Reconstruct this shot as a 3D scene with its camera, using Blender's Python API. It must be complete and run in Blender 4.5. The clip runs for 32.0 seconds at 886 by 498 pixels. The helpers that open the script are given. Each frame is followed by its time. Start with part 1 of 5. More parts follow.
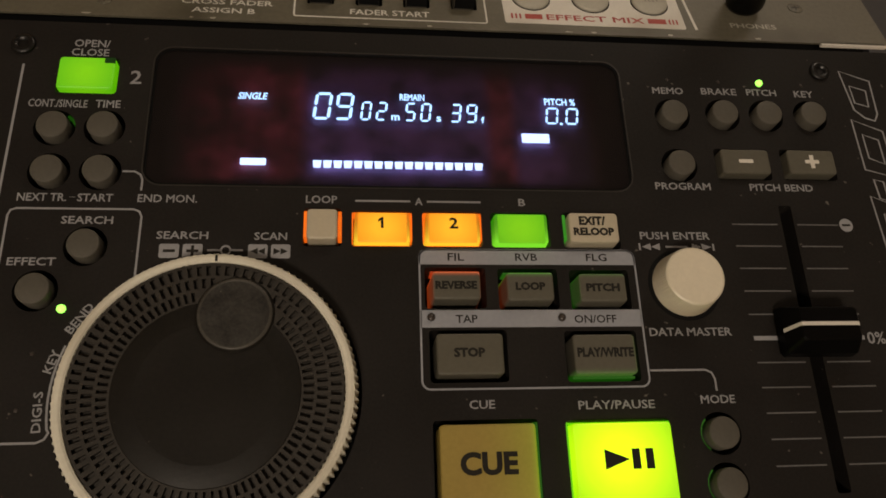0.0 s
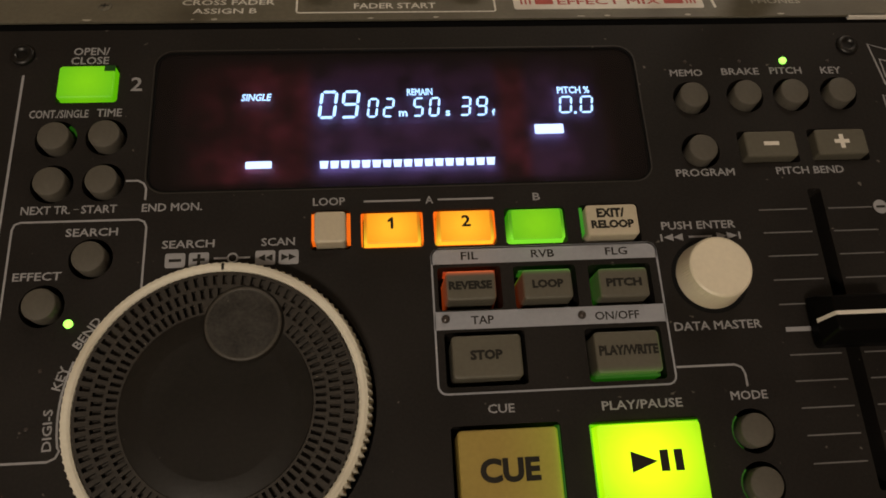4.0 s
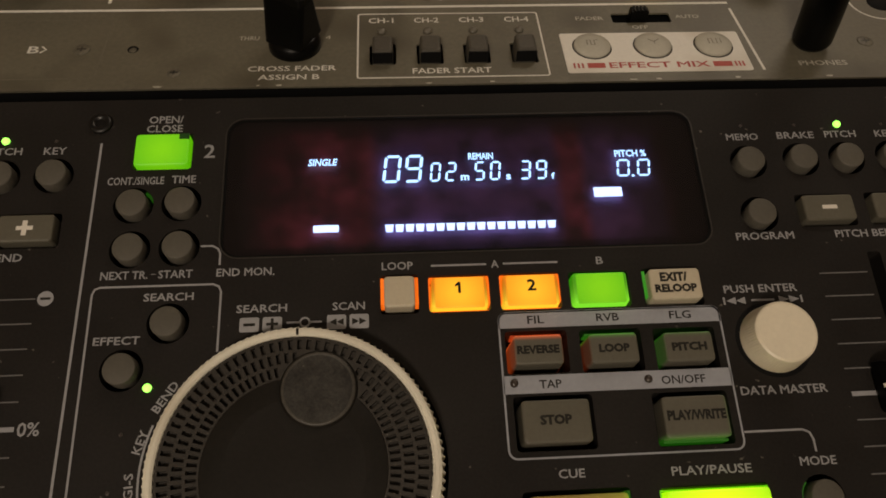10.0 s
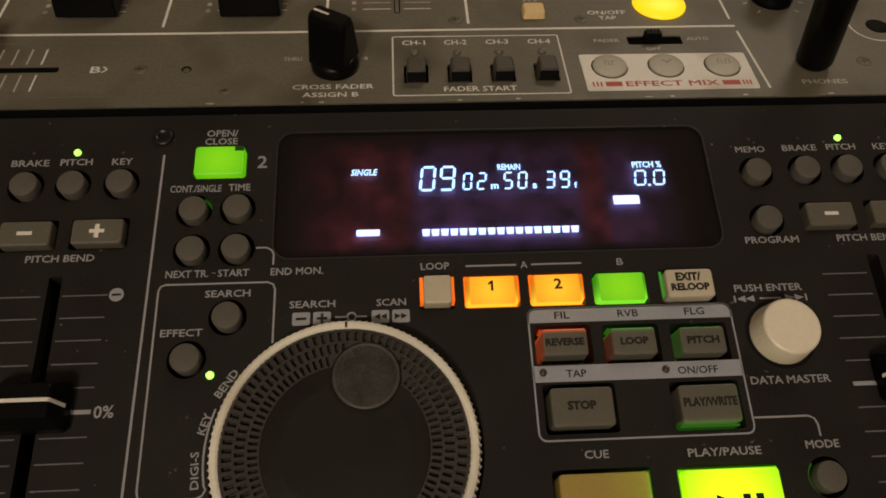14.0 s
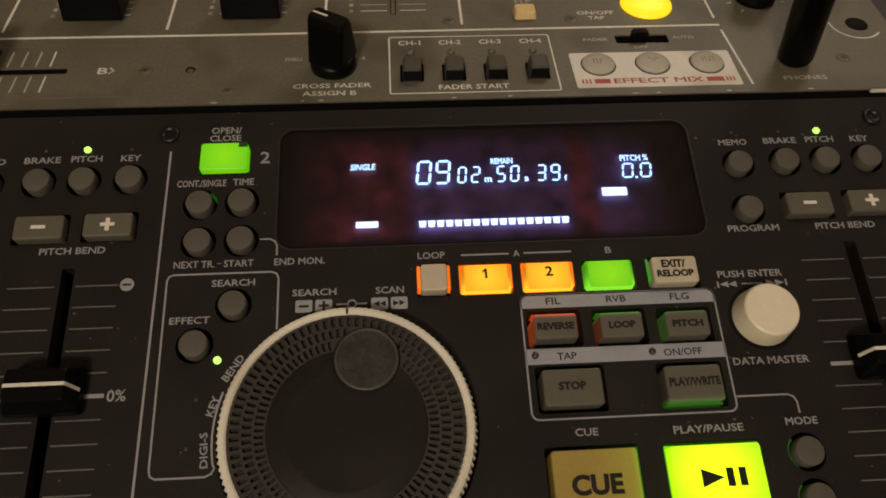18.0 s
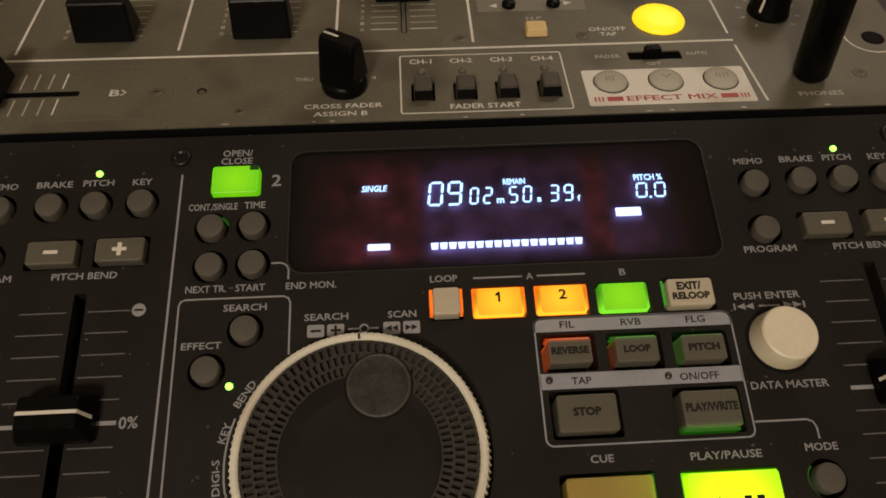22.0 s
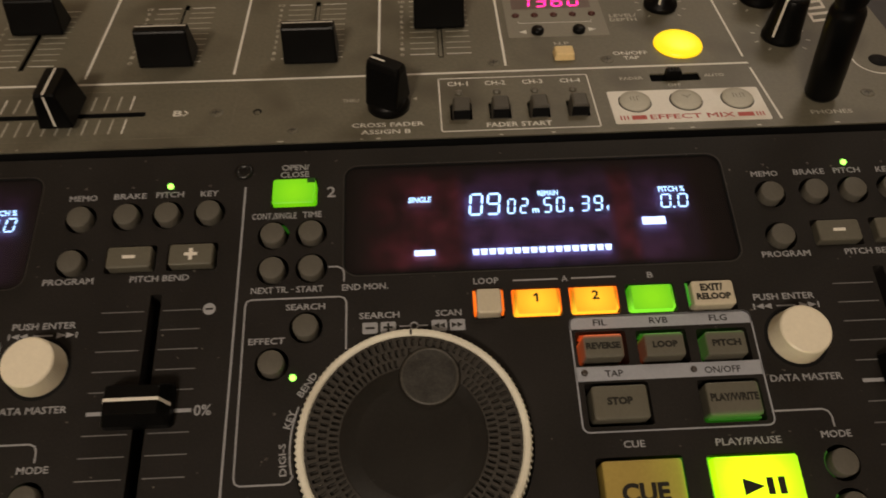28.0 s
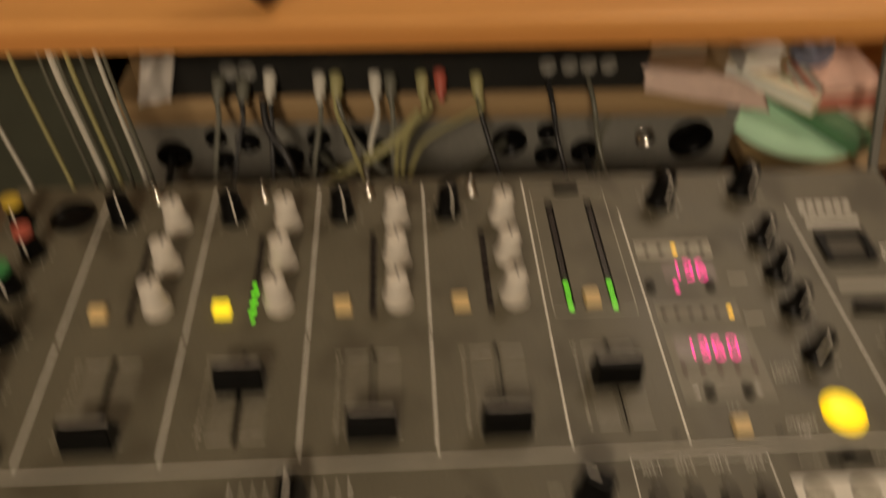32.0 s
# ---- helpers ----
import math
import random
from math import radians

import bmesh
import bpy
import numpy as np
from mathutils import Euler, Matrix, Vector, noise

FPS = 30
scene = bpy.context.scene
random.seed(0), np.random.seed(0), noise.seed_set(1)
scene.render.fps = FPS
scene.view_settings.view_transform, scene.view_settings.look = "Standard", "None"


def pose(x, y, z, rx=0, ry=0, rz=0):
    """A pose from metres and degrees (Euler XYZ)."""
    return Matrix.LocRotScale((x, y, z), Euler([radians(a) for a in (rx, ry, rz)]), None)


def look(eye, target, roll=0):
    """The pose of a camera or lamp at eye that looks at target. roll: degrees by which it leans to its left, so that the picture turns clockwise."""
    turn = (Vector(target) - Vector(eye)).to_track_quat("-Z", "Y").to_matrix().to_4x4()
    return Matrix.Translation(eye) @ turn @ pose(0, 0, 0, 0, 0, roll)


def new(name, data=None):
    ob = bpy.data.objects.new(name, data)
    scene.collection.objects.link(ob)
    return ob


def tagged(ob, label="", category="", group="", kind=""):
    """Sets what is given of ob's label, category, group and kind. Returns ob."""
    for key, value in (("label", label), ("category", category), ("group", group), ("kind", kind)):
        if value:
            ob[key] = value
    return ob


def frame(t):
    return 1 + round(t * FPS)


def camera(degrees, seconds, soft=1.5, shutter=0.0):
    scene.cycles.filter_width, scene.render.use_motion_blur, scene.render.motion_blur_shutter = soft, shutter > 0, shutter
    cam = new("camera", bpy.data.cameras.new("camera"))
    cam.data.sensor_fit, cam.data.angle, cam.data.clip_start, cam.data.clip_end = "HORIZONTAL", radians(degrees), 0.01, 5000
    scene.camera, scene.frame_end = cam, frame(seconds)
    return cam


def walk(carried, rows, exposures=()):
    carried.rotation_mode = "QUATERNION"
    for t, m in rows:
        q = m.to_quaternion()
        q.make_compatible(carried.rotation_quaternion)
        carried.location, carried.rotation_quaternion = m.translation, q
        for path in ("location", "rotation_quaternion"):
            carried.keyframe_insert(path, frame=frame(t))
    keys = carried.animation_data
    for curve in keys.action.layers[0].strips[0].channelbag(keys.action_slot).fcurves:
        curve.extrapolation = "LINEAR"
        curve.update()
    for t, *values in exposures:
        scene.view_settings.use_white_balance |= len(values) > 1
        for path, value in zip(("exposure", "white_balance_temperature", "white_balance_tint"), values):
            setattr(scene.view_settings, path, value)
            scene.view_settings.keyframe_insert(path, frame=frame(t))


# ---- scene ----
cam = camera(60.62, 32.0, soft=1.7, shutter=1.4)
PATH = [
    (0, (0.0852, -0.1634, 1.0352), (0.1136, -0.0164, 0.8350), 9.13),
    (0.5, (0.0858, -0.1629, 1.0360), (0.1138, -0.0172, 0.8348), 9.05),
    (1, (0.0867, -0.1624, 1.0341), (0.1147, -0.0157, 0.8336), 9.03),
    (1.5, (0.0869, -0.1607, 1.0347), (0.1148, -0.0153, 0.8333), 8.92),
    (2, (0.0877, -0.1598, 1.0341), (0.1127, -0.0151, 0.8318), 7.75),
    (2.5, (0.0872, -0.1598, 1.0347), (0.1113, -0.0153, 0.8321), 7.10),
    (4.5, (0.0899, -0.1572, 1.0300), (0.1085, -0.0120, 0.8273), 3.84),
    (5, (0.0891, -0.1560, 1.0290), (0.1084, -0.0115, 0.8259), 4.09),
    (5.5, (0.0870, -0.1547, 1.0301), (0.1058, -0.0093, 0.8276), 3.95),
    (6, (0.0863, -0.1541, 1.0308), (0.1055, -0.0092, 0.8280), 3.99),
    (6.5, (0.0852, -0.1538, 1.0301), (0.1041, -0.0081, 0.8279), 3.78),
    (7, (0.0821, -0.1537, 1.0314), (0.1005, -0.0069, 0.8298), 3.72),
    (7.5, (0.0824, -0.1514, 1.0310), (0.0989, -0.0039, 0.8299), 3.21),
    (8, (0.0808, -0.1491, 1.0302), (0.0966, -0.0003, 0.8299), 2.92),
    (8.5, (0.0777, -0.1494, 1.0332), (0.0925, 0.0012, 0.8342), 2.77),
    (9, (0.0771, -0.1515, 1.0364), (0.0916, 0.0014, 0.8392), 2.69),
    (9.5, (0.0765, -0.1538, 1.0378), (0.0907, 0.0004, 0.8415), 2.49),
    (10, (0.0768, -0.1538, 1.0386), (0.0917, 0.0005, 0.8425), 2.62),
    (10.5, (0.0765, -0.1531, 1.0396), (0.0903, 0.0018, 0.8439), 2.15),
    (11, (0.0756, -0.1542, 1.0398), (0.0884, 0.0017, 0.8448), 1.90),
    (11.5, (0.0742, -0.1568, 1.0414), (0.0869, -0.0002, 0.8469), 1.86),
    (12, (0.0716, -0.1606, 1.0446), (0.0841, -0.0035, 0.8505), 1.90),
    (12.5, (0.0684, -0.1635, 1.0459), (0.0806, -0.0060, 0.8521), 1.98),
    (13, (0.0691, -0.1665, 1.0505), (0.0806, -0.0075, 0.8580), 1.70),
    (13.5, (0.0697, -0.1671, 1.0502), (0.0817, -0.0080, 0.8578), 1.84),
    (14, (0.0683, -0.1677, 1.0496), (0.0812, -0.0087, 0.8571), 2.04),
    (14.5, (0.0670, -0.1696, 1.0503), (0.0802, -0.0103, 0.8580), 2.16),
    (15, (0.0665, -0.1728, 1.0511), (0.0804, -0.0140, 0.8584), 2.32),
    (15.5, (0.0687, -0.1748, 1.0525), (0.0830, -0.0166, 0.8595), 2.45),
    (17.5, (0.0664, -0.1772, 1.0544), (0.0810, -0.0174, 0.8627), 2.21),
    (18, (0.0681, -0.1765, 1.0545), (0.0819, -0.0168, 0.8626), 1.82),
    (18.5, (0.0674, -0.1731, 1.0540), (0.0787, -0.0135, 0.8619), 1.04),
    (19, (0.0679, -0.1720, 1.0542), (0.0787, -0.0125, 0.8620), 0.70),
    (19.5, (0.0698, -0.1714, 1.0528), (0.0800, -0.0114, 0.8610), 0.46),
    (20, (0.0712, -0.1691, 1.0517), (0.0809, -0.0090, 0.8599), 0.26),
    (20.5, (0.0700, -0.1677, 1.0521), (0.0795, -0.0071, 0.8607), 0.24),
    (21, (0.0698, -0.1697, 1.0530), (0.0794, -0.0088, 0.8619), 0.32),
    (21.5, (0.0694, -0.1711, 1.0552), (0.0792, -0.0099, 0.8643), 0.48),
    (22, (0.0682, -0.1717, 1.0563), (0.0782, -0.0103, 0.8656), 0.45),
    (22.5, (0.0682, -0.1723, 1.0562), (0.0781, -0.0106, 0.8658), 0.36),
    (23, (0.0695, -0.1723, 1.0551), (0.0794, -0.0107, 0.8646), 0.32),
    (23.5, (0.0695, -0.1706, 1.0552), (0.0787, -0.0088, 0.8648), 0.17),
    (24, (0.0698, -0.1705, 1.0545), (0.0794, -0.0086, 0.8642), 0.32),
    (24.5, (0.0695, -0.1718, 1.0552), (0.0789, -0.0101, 0.8648), 0.22),
    (25, (0.0686, -0.1734, 1.0567), (0.0782, -0.0112, 0.8667), 0.25),
    (25.5, (0.0664, -0.1753, 1.0577), (0.0761, -0.0126, 0.8681), 0.28),
    (27.5, (0.0588, -0.1867, 1.0664), (0.0687, -0.0204, 0.8799), 0.48),
    (28, (0.0576, -0.1881, 1.0681), (0.0643, -0.0211, 0.8822), -0.52),
    (28.5, (0.0564, -0.1905, 1.0695), (0.0618, -0.0218, 0.8851), -0.74),
    (29, (0.0552, -0.1926, 1.0695), (0.0612, -0.0232, 0.8858), -0.84),
    (29.5, (0.0509, -0.1922, 1.0711), (0.0563, -0.0215, 0.8886), -1.22),
    (30, (0.0457, -0.1941, 1.0739), (0.0487, -0.0248, 0.8900), -1.74),
    (30.2, (0.0404, -0.1908, 1.0824), (0.0453, -0.0236, 0.8966), -1.03),
    (30.5, (0.0382, -0.1828, 1.0941), (0.0417, -0.0152, 0.9086), -1.17),
    (30.8, (0.0297, -0.1688, 1.1046), (0.0340, -0.0023, 0.9181), -0.70),
    (31, (0.0243, -0.1570, 1.1155), (0.0279, 0.0077, 0.9275), -0.98),
    (31.2, (0.0164, -0.1516, 1.1183), (0.0209, 0.0172, 0.9340), -0.74),
    (31.5, (0.0058, -0.1330, 1.1347), (0.0106, 0.0363, 0.9509), -0.98),
    (31.7, (-0.0060, -0.1154, 1.1533), (0.0019, 0.0525, 0.9683), -0.33),
    (32, (-0.0260, -0.0901, 1.1805), (-0.0131, 0.0821, 0.9997), 1.41),
]
EXPOSURES = [(0, -0.27, 6500, 10), (3, -0.27, 6500, 10), (6, -0.26, 6500, 10), (13, -0.16, 6500, 10), (19, -0.03, 6500, 10), (25, 0.0, 6500, 10), (28, 0.05, 6520, 10), (30, 0.12, 6600, 10), (31, 0.10, 6750, 10), (31.6, 0.08, 6950, 10), (32, 0.08, 7100, 10)]
walk(cam, [(t, look(eye, target, roll)) for t, eye, target, roll in PATH], EXPOSURES)

import collections

# ---- light ----
TILT = 15.454                      # the controller leans towards the operator, the mixer lies level
LEVEL = 0.90                       # height of the controller's upper middle screw over the floor
MIXER_TOP = LEVEL - 0.0084
world = bpy.data.worlds.new("night_room")
scene.world = world
world.use_nodes = True
world.node_tree.nodes["Background"].inputs["Color"].default_value = (1.0, 0.75, 0.5, 1)
world.node_tree.nodes["Background"].inputs["Strength"].default_value = 0.012
LAMPS = [("ceiling_lamp", (0.60, 0.80, 1.95), 5.4), ("ceiling_lamp", (-0.40, -1.60, 2.35), 40.0)]
for name, at, watts in LAMPS:
    lamp_data = bpy.data.lights.new(name + "_light", "AREA")
    lamp_data.shape, lamp_data.size, lamp_data.energy, lamp_data.color = "DISK", 0.5, watts, (1.0, 0.835, 0.665)
    lamp_light = new(name + "_light", lamp_data)
    lamp_light.matrix_world = look(at, (at[0] * 0.5, at[1] * 0.3, 0.9))
scene.view_settings.exposure = 0.0

# ---- materials ----
MM = 0.001


def material(name, color, rough=0.5, metal=0.0, vary=0.15, grain=900.0, big=60.0, bump=0.1, emit=None, power=0.0, coat=0.0, stain=None, specks=0.0, rim=None, reach=8.0, shine=0.5, core=(0, 0, 0)):
    """A surface with variation at two scales, fine relief and, if asked, stains, dust specks or its own glow."""
    m = bpy.data.materials.new(name)
    m.use_nodes = True
    n, l = m.node_tree.nodes, m.node_tree.links
    b = n["Principled BSDF"]
    geo = n.new("ShaderNodeTexCoord")
    fine, broad = n.new("ShaderNodeTexNoise"), n.new("ShaderNodeTexNoise")
    fine.inputs["Scale"].default_value, broad.inputs["Scale"].default_value = grain, big
    fine.inputs["Detail"].default_value = broad.inputs["Detail"].default_value = 3
    l.new(geo.outputs["Object"], fine.inputs["Vector"])
    l.new(geo.outputs["Object"], broad.inputs["Vector"])
    mix = n.new("ShaderNodeMath")
    mix.operation = "ADD"
    l.new(fine.outputs["Fac"], mix.inputs[0])
    l.new(broad.outputs["Fac"], mix.inputs[1])
    ramp = n.new("ShaderNodeMapRange")
    ramp.inputs["From Min"].default_value, ramp.inputs["From Max"].default_value = 0.6, 1.4
    ramp.inputs["To Min"].default_value, ramp.inputs["To Max"].default_value = 1 - vary, 1 + vary
    l.new(mix.outputs[0], ramp.inputs["Value"])
    tint = n.new("ShaderNodeVectorMath")
    tint.operation = "SCALE"
    tint.inputs[0].default_value = color
    l.new(ramp.outputs["Result"], tint.inputs["Scale"])
    out = tint.outputs["Vector"]
    for amount, other, scale, lo, hi in ((1.0 if stain else 0, stain, 30.0, 0.50, 0.66), (specks, (0.35, 0.32, 0.28), 420.0, 0.72, 0.76)):
        if not amount:
            continue
        spot = n.new("ShaderNodeTexNoise")
        spot.inputs["Scale"].default_value, spot.inputs["Detail"].default_value = scale, 2
        l.new(geo.outputs["Object"], spot.inputs["Vector"])
        cut = n.new("ShaderNodeMapRange")
        cut.inputs["From Min"].default_value, cut.inputs["From Max"].default_value = lo, hi
        cut.inputs["To Max"].default_value = amount
        l.new(spot.outputs["Fac"], cut.inputs["Value"])
        blend = n.new("ShaderNodeMix")
        blend.data_type = "RGBA"
        l.new(cut.outputs["Result"], blend.inputs["Factor"])
        l.new(out, blend.inputs["A"])
        blend.inputs["B"].default_value = (*other, 1)
        out = blend.outputs["Result"]
    l.new(out, b.inputs["Base Color"])
    b.inputs["Roughness"].default_value, b.inputs["Metallic"].default_value = rough, metal
    worn = n.new("ShaderNodeMapRange")
    worn.inputs["To Min"].default_value, worn.inputs["To Max"].default_value = max(rough - 0.12, 0.02), min(rough + 0.12, 1)
    l.new(broad.outputs["Fac"], worn.inputs["Value"])
    l.new(worn.outputs["Result"], b.inputs["Roughness"])
    b.inputs["Coat Weight"].default_value = coat
    if bump:
        relief = n.new("ShaderNodeBump")
        relief.inputs["Strength"].default_value, relief.inputs["Distance"].default_value = bump, 0.0002
        l.new(fine.outputs["Fac"], relief.inputs["Height"])
        l.new(relief.outputs["Normal"], b.inputs["Normal"])
    if emit:
        b.inputs["Emission Color"].default_value = (*emit, 1)
        b.inputs["Emission Strength"].default_value = power
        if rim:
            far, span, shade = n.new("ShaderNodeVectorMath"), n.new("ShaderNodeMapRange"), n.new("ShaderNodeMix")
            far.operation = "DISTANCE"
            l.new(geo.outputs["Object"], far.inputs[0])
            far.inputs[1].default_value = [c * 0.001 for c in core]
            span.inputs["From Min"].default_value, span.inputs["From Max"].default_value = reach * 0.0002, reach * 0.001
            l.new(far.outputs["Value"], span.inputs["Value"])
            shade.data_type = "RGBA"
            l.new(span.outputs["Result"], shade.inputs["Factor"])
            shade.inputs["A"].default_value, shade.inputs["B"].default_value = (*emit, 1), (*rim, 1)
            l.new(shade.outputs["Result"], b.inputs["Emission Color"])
    b.inputs["Specular IOR Level"].default_value = shine
    return m


def wood(name, dark, light, scale=6.0, rough=0.45):
    m = bpy.data.materials.new(name)
    m.use_nodes = True
    n, l = m.node_tree.nodes, m.node_tree.links
    b = n["Principled BSDF"]
    geo, place, grain, band, ramp = (n.new("ShaderNode" + k) for k in ("TexCoord", "Mapping", "TexNoise", "TexWave", "ValToRGB"))
    place.inputs["Scale"].default_value = (scale * 0.25, scale * 4, scale * 4)
    l.new(geo.outputs["Object"], place.inputs["Vector"])
    l.new(place.outputs["Vector"], grain.inputs["Vector"])
    l.new(place.outputs["Vector"], band.inputs["Vector"])
    grain.inputs["Scale"].default_value, grain.inputs["Detail"].default_value = 4, 6
    band.inputs["Scale"].default_value, band.inputs["Distortion"].default_value, band.bands_direction = 0.7, 6, "Z"
    add = n.new("ShaderNodeMath")
    add.operation = "MULTIPLY"
    l.new(grain.outputs["Fac"], add.inputs[0])
    l.new(band.outputs["Fac"], add.inputs[1])
    ramp.color_ramp.elements[0].color, ramp.color_ramp.elements[1].color = (*dark, 1), (*light, 1)
    ramp.color_ramp.elements[1].position = 0.6
    l.new(add.outputs[0], ramp.inputs["Fac"])
    l.new(ramp.outputs["Color"], b.inputs["Base Color"])
    b.inputs["Roughness"].default_value = rough
    relief = n.new("ShaderNodeBump")
    relief.inputs["Strength"].default_value, relief.inputs["Distance"].default_value = 0.1, 0.0005
    l.new(grain.outputs["Fac"], relief.inputs["Height"])
    l.new(relief.outputs["Normal"], b.inputs["Normal"])
    return m


M_PANEL = material("black_panel_paint", (0.0156, 0.0136, 0.0121), 0.55, vary=0.3, grain=1400, big=45, bump=0.15, specks=0.3, shine=0.16)
M_WELL = material("black_well", (0.004, 0.004, 0.004), 0.7, shine=0.15)
M_PRINT = material("grey_print", (0.285, 0.285, 0.295), 0.6, vary=0.12)
M_BAR = material("pale_blue_grey_print", (0.30, 0.31, 0.34), 0.55, vary=0.08)
M_DARKPRINT = material("dark_print", (0.022, 0.020, 0.016), 0.7, shine=0.15)
M_RUBBER = material("grey_rubber", (0.090, 0.082, 0.066), 0.6, vary=0.12, bump=0.12, shine=0.35)
M_KEYCAP = material("grey_keycap", (0.105, 0.097, 0.073), 0.5, vary=0.1, bump=0.08, shine=0.35)
M_CREAM = material("cream_plastic", (0.76, 0.69, 0.54), 0.42, vary=0.06, bump=0.06, stain=(0.62, 0.54, 0.40))
M_RIMCREAM = material("pale_rim_plastic", (0.74, 0.71, 0.59), 0.45, vary=0.08, bump=0.06, stain=(0.60, 0.56, 0.45))
M_PALECAP = material("pale_keycap", (0.52, 0.46, 0.34), 0.45, vary=0.07, bump=0.05)
M_JOG = material("jog_black", (0.0124, 0.0109, 0.0088), 0.5, vary=0.3, bump=0.2, specks=0.3, shine=0.2)
M_RIBS = material("jog_ribs", (0.030, 0.026, 0.021), 0.6, vary=0.2, bump=0.15, shine=0.35)
# worn tone, made paler for the highlight along the dimple's lip
M_LIP = material("worn_lip_highlight", (0.052, 0.047, 0.038), 0.5, vary=0.4, big=150, bump=0.2)
M_DIMPLE = material("dusty_dimple", (0.026, 0.024, 0.020), 0.5, vary=0.75, grain=1500, big=190, bump=0.35, specks=0.8)


def pane_material(name, color, gloss):
    """A thin tinted pane: light passes straight through, a little is mirrored."""
    m = bpy.data.materials.new(name)
    m.use_nodes = True
    n, l = m.node_tree.nodes, m.node_tree.links
    n.remove(n["Principled BSDF"])
    clear, mirror, both, facing, less = (n.new("ShaderNode" + k) for k in ("BsdfTransparent", "BsdfGlossy", "MixShader", "Fresnel", "Math"))
    clear.inputs["Color"].default_value = (*color, 1)
    mirror.inputs["Roughness"].default_value = 0.12
    less.operation = "MULTIPLY"
    less.inputs[1].default_value = gloss
    l.new(facing.outputs["Fac"], less.inputs[0])
    l.new(less.outputs[0], both.inputs["Fac"])
    l.new(clear.outputs[0], both.inputs[1])
    l.new(mirror.outputs[0], both.inputs[2])
    haze, film = n.new("ShaderNodeBsdfDiffuse"), n.new("ShaderNodeMixShader")
    haze.inputs["Color"].default_value = (0.30, 0.24, 0.23, 1)
    film.inputs["Fac"].default_value = 0.038
    l.new(both.outputs[0], film.inputs[1])
    l.new(haze.outputs[0], film.inputs[2])
    l.new(film.outputs[0], n["Material Output"].inputs["Surface"])
    return m


# lighter tone, the window edge's highlight put into colour
M_RIMLINE = material("panel_edge_highlight", (0.024, 0.022, 0.018), 0.45, vary=0.5, big=70)
M_GLASS = pane_material("smoked_glass", (0.20, 0.165, 0.19), 0.35)


def tube_material(name, red, violet):
    """The display's back: a reddish filter with violet grids, the figures' glow put into their tint, fading out to
    black at its edges.
    """
    m = material(name, red, 0.6, vary=0.55, grain=260, big=45, bump=0)
    n, l = m.node_tree.nodes, m.node_tree.links
    b = n["Principled BSDF"]
    plain = b.inputs["Base Color"].links[0].from_socket
    geo, split = n.new("ShaderNodeTexCoord"), n.new("ShaderNodeSeparateXYZ")
    l.new(geo.outputs["Object"], split.inputs["Vector"])

    def step(axis, a, z):
        r = n.new("ShaderNodeMapRange")
        r.interpolation_type = "SMOOTHSTEP"
        r.inputs["From Min"].default_value, r.inputs["From Max"].default_value = a * MM, z * MM
        l.new(split.outputs[axis], r.inputs["Value"])
        return r.outputs["Result"]

    def times(p, q, how="MULTIPLY"):
        k = n.new("ShaderNodeMath")
        k.operation = how
        l.new(p, k.inputs[0])
        l.new(q, k.inputs[1])
        return k.outputs[0]

    # violet bands, tinted for the glow round the lit figures
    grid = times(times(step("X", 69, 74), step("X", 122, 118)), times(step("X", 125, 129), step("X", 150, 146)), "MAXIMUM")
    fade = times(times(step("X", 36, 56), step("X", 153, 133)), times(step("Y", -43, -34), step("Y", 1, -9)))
    cloud, uneven = n.new("ShaderNodeTexNoise"), n.new("ShaderNodeMapRange")
    cloud.inputs["Scale"].default_value, cloud.inputs["Detail"].default_value = 110, 4
    l.new(geo.outputs["Object"], cloud.inputs["Vector"])
    l.new(cloud.outputs["Fac"], uneven.inputs["Value"])
    uneven.inputs["From Min"].default_value, uneven.inputs["From Max"].default_value = 0.35, 0.65
    uneven.inputs["To Min"].default_value, uneven.inputs["To Max"].default_value = 0.35, 1.5
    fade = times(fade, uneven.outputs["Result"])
    blend, dim = n.new("ShaderNodeMix"), n.new("ShaderNodeVectorMath")
    blend.data_type = "RGBA"
    l.new(grid, blend.inputs["Factor"])
    l.new(plain, blend.inputs["A"])
    blend.inputs["B"].default_value = (*violet, 1)
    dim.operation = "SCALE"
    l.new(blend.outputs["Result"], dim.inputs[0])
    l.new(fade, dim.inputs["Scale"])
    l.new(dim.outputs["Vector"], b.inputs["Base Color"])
    return m


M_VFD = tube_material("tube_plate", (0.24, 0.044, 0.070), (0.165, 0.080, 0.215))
M_SEG = material("tube_segments", (0.1, 0.1, 0.12), 0.6, vary=0.05, bump=0, emit=(0.36, 0.70, 1.0), power=13)
M_SEG_HOT = material("tube_bars", (0.1, 0.1, 0.12), 0.6, vary=0.05, bump=0, emit=(0.42, 0.66, 1.0), power=14.0)
M_AMBER_LIT = material("lit_amber_keycap", (0.45, 0.2, 0.02), 0.45, vary=0.06, bump=0.03, emit=(1.0, 0.52, 0.02), power=1.0, rim=(1.0, 0.22, 0.0), reach=9.0)
M_AMBER_SIDE = material("lit_amber_skirt", (0.45, 0.15, 0.02), 0.4, bump=0, emit=(1.0, 0.15, 0.006), power=0.9)
M_GREEN_LIT = material("lit_green_keycap", (0.08, 0.22, 0.02), 0.45, vary=0.06, bump=0.03, emit=(0.225, 0.65, 0.0), power=0.95, rim=(0.10, 0.48, 0.0), reach=8.0)
M_GREEN_DARK = material("dark_green_plastic", (0.01, 0.07, 0.006), 0.5)
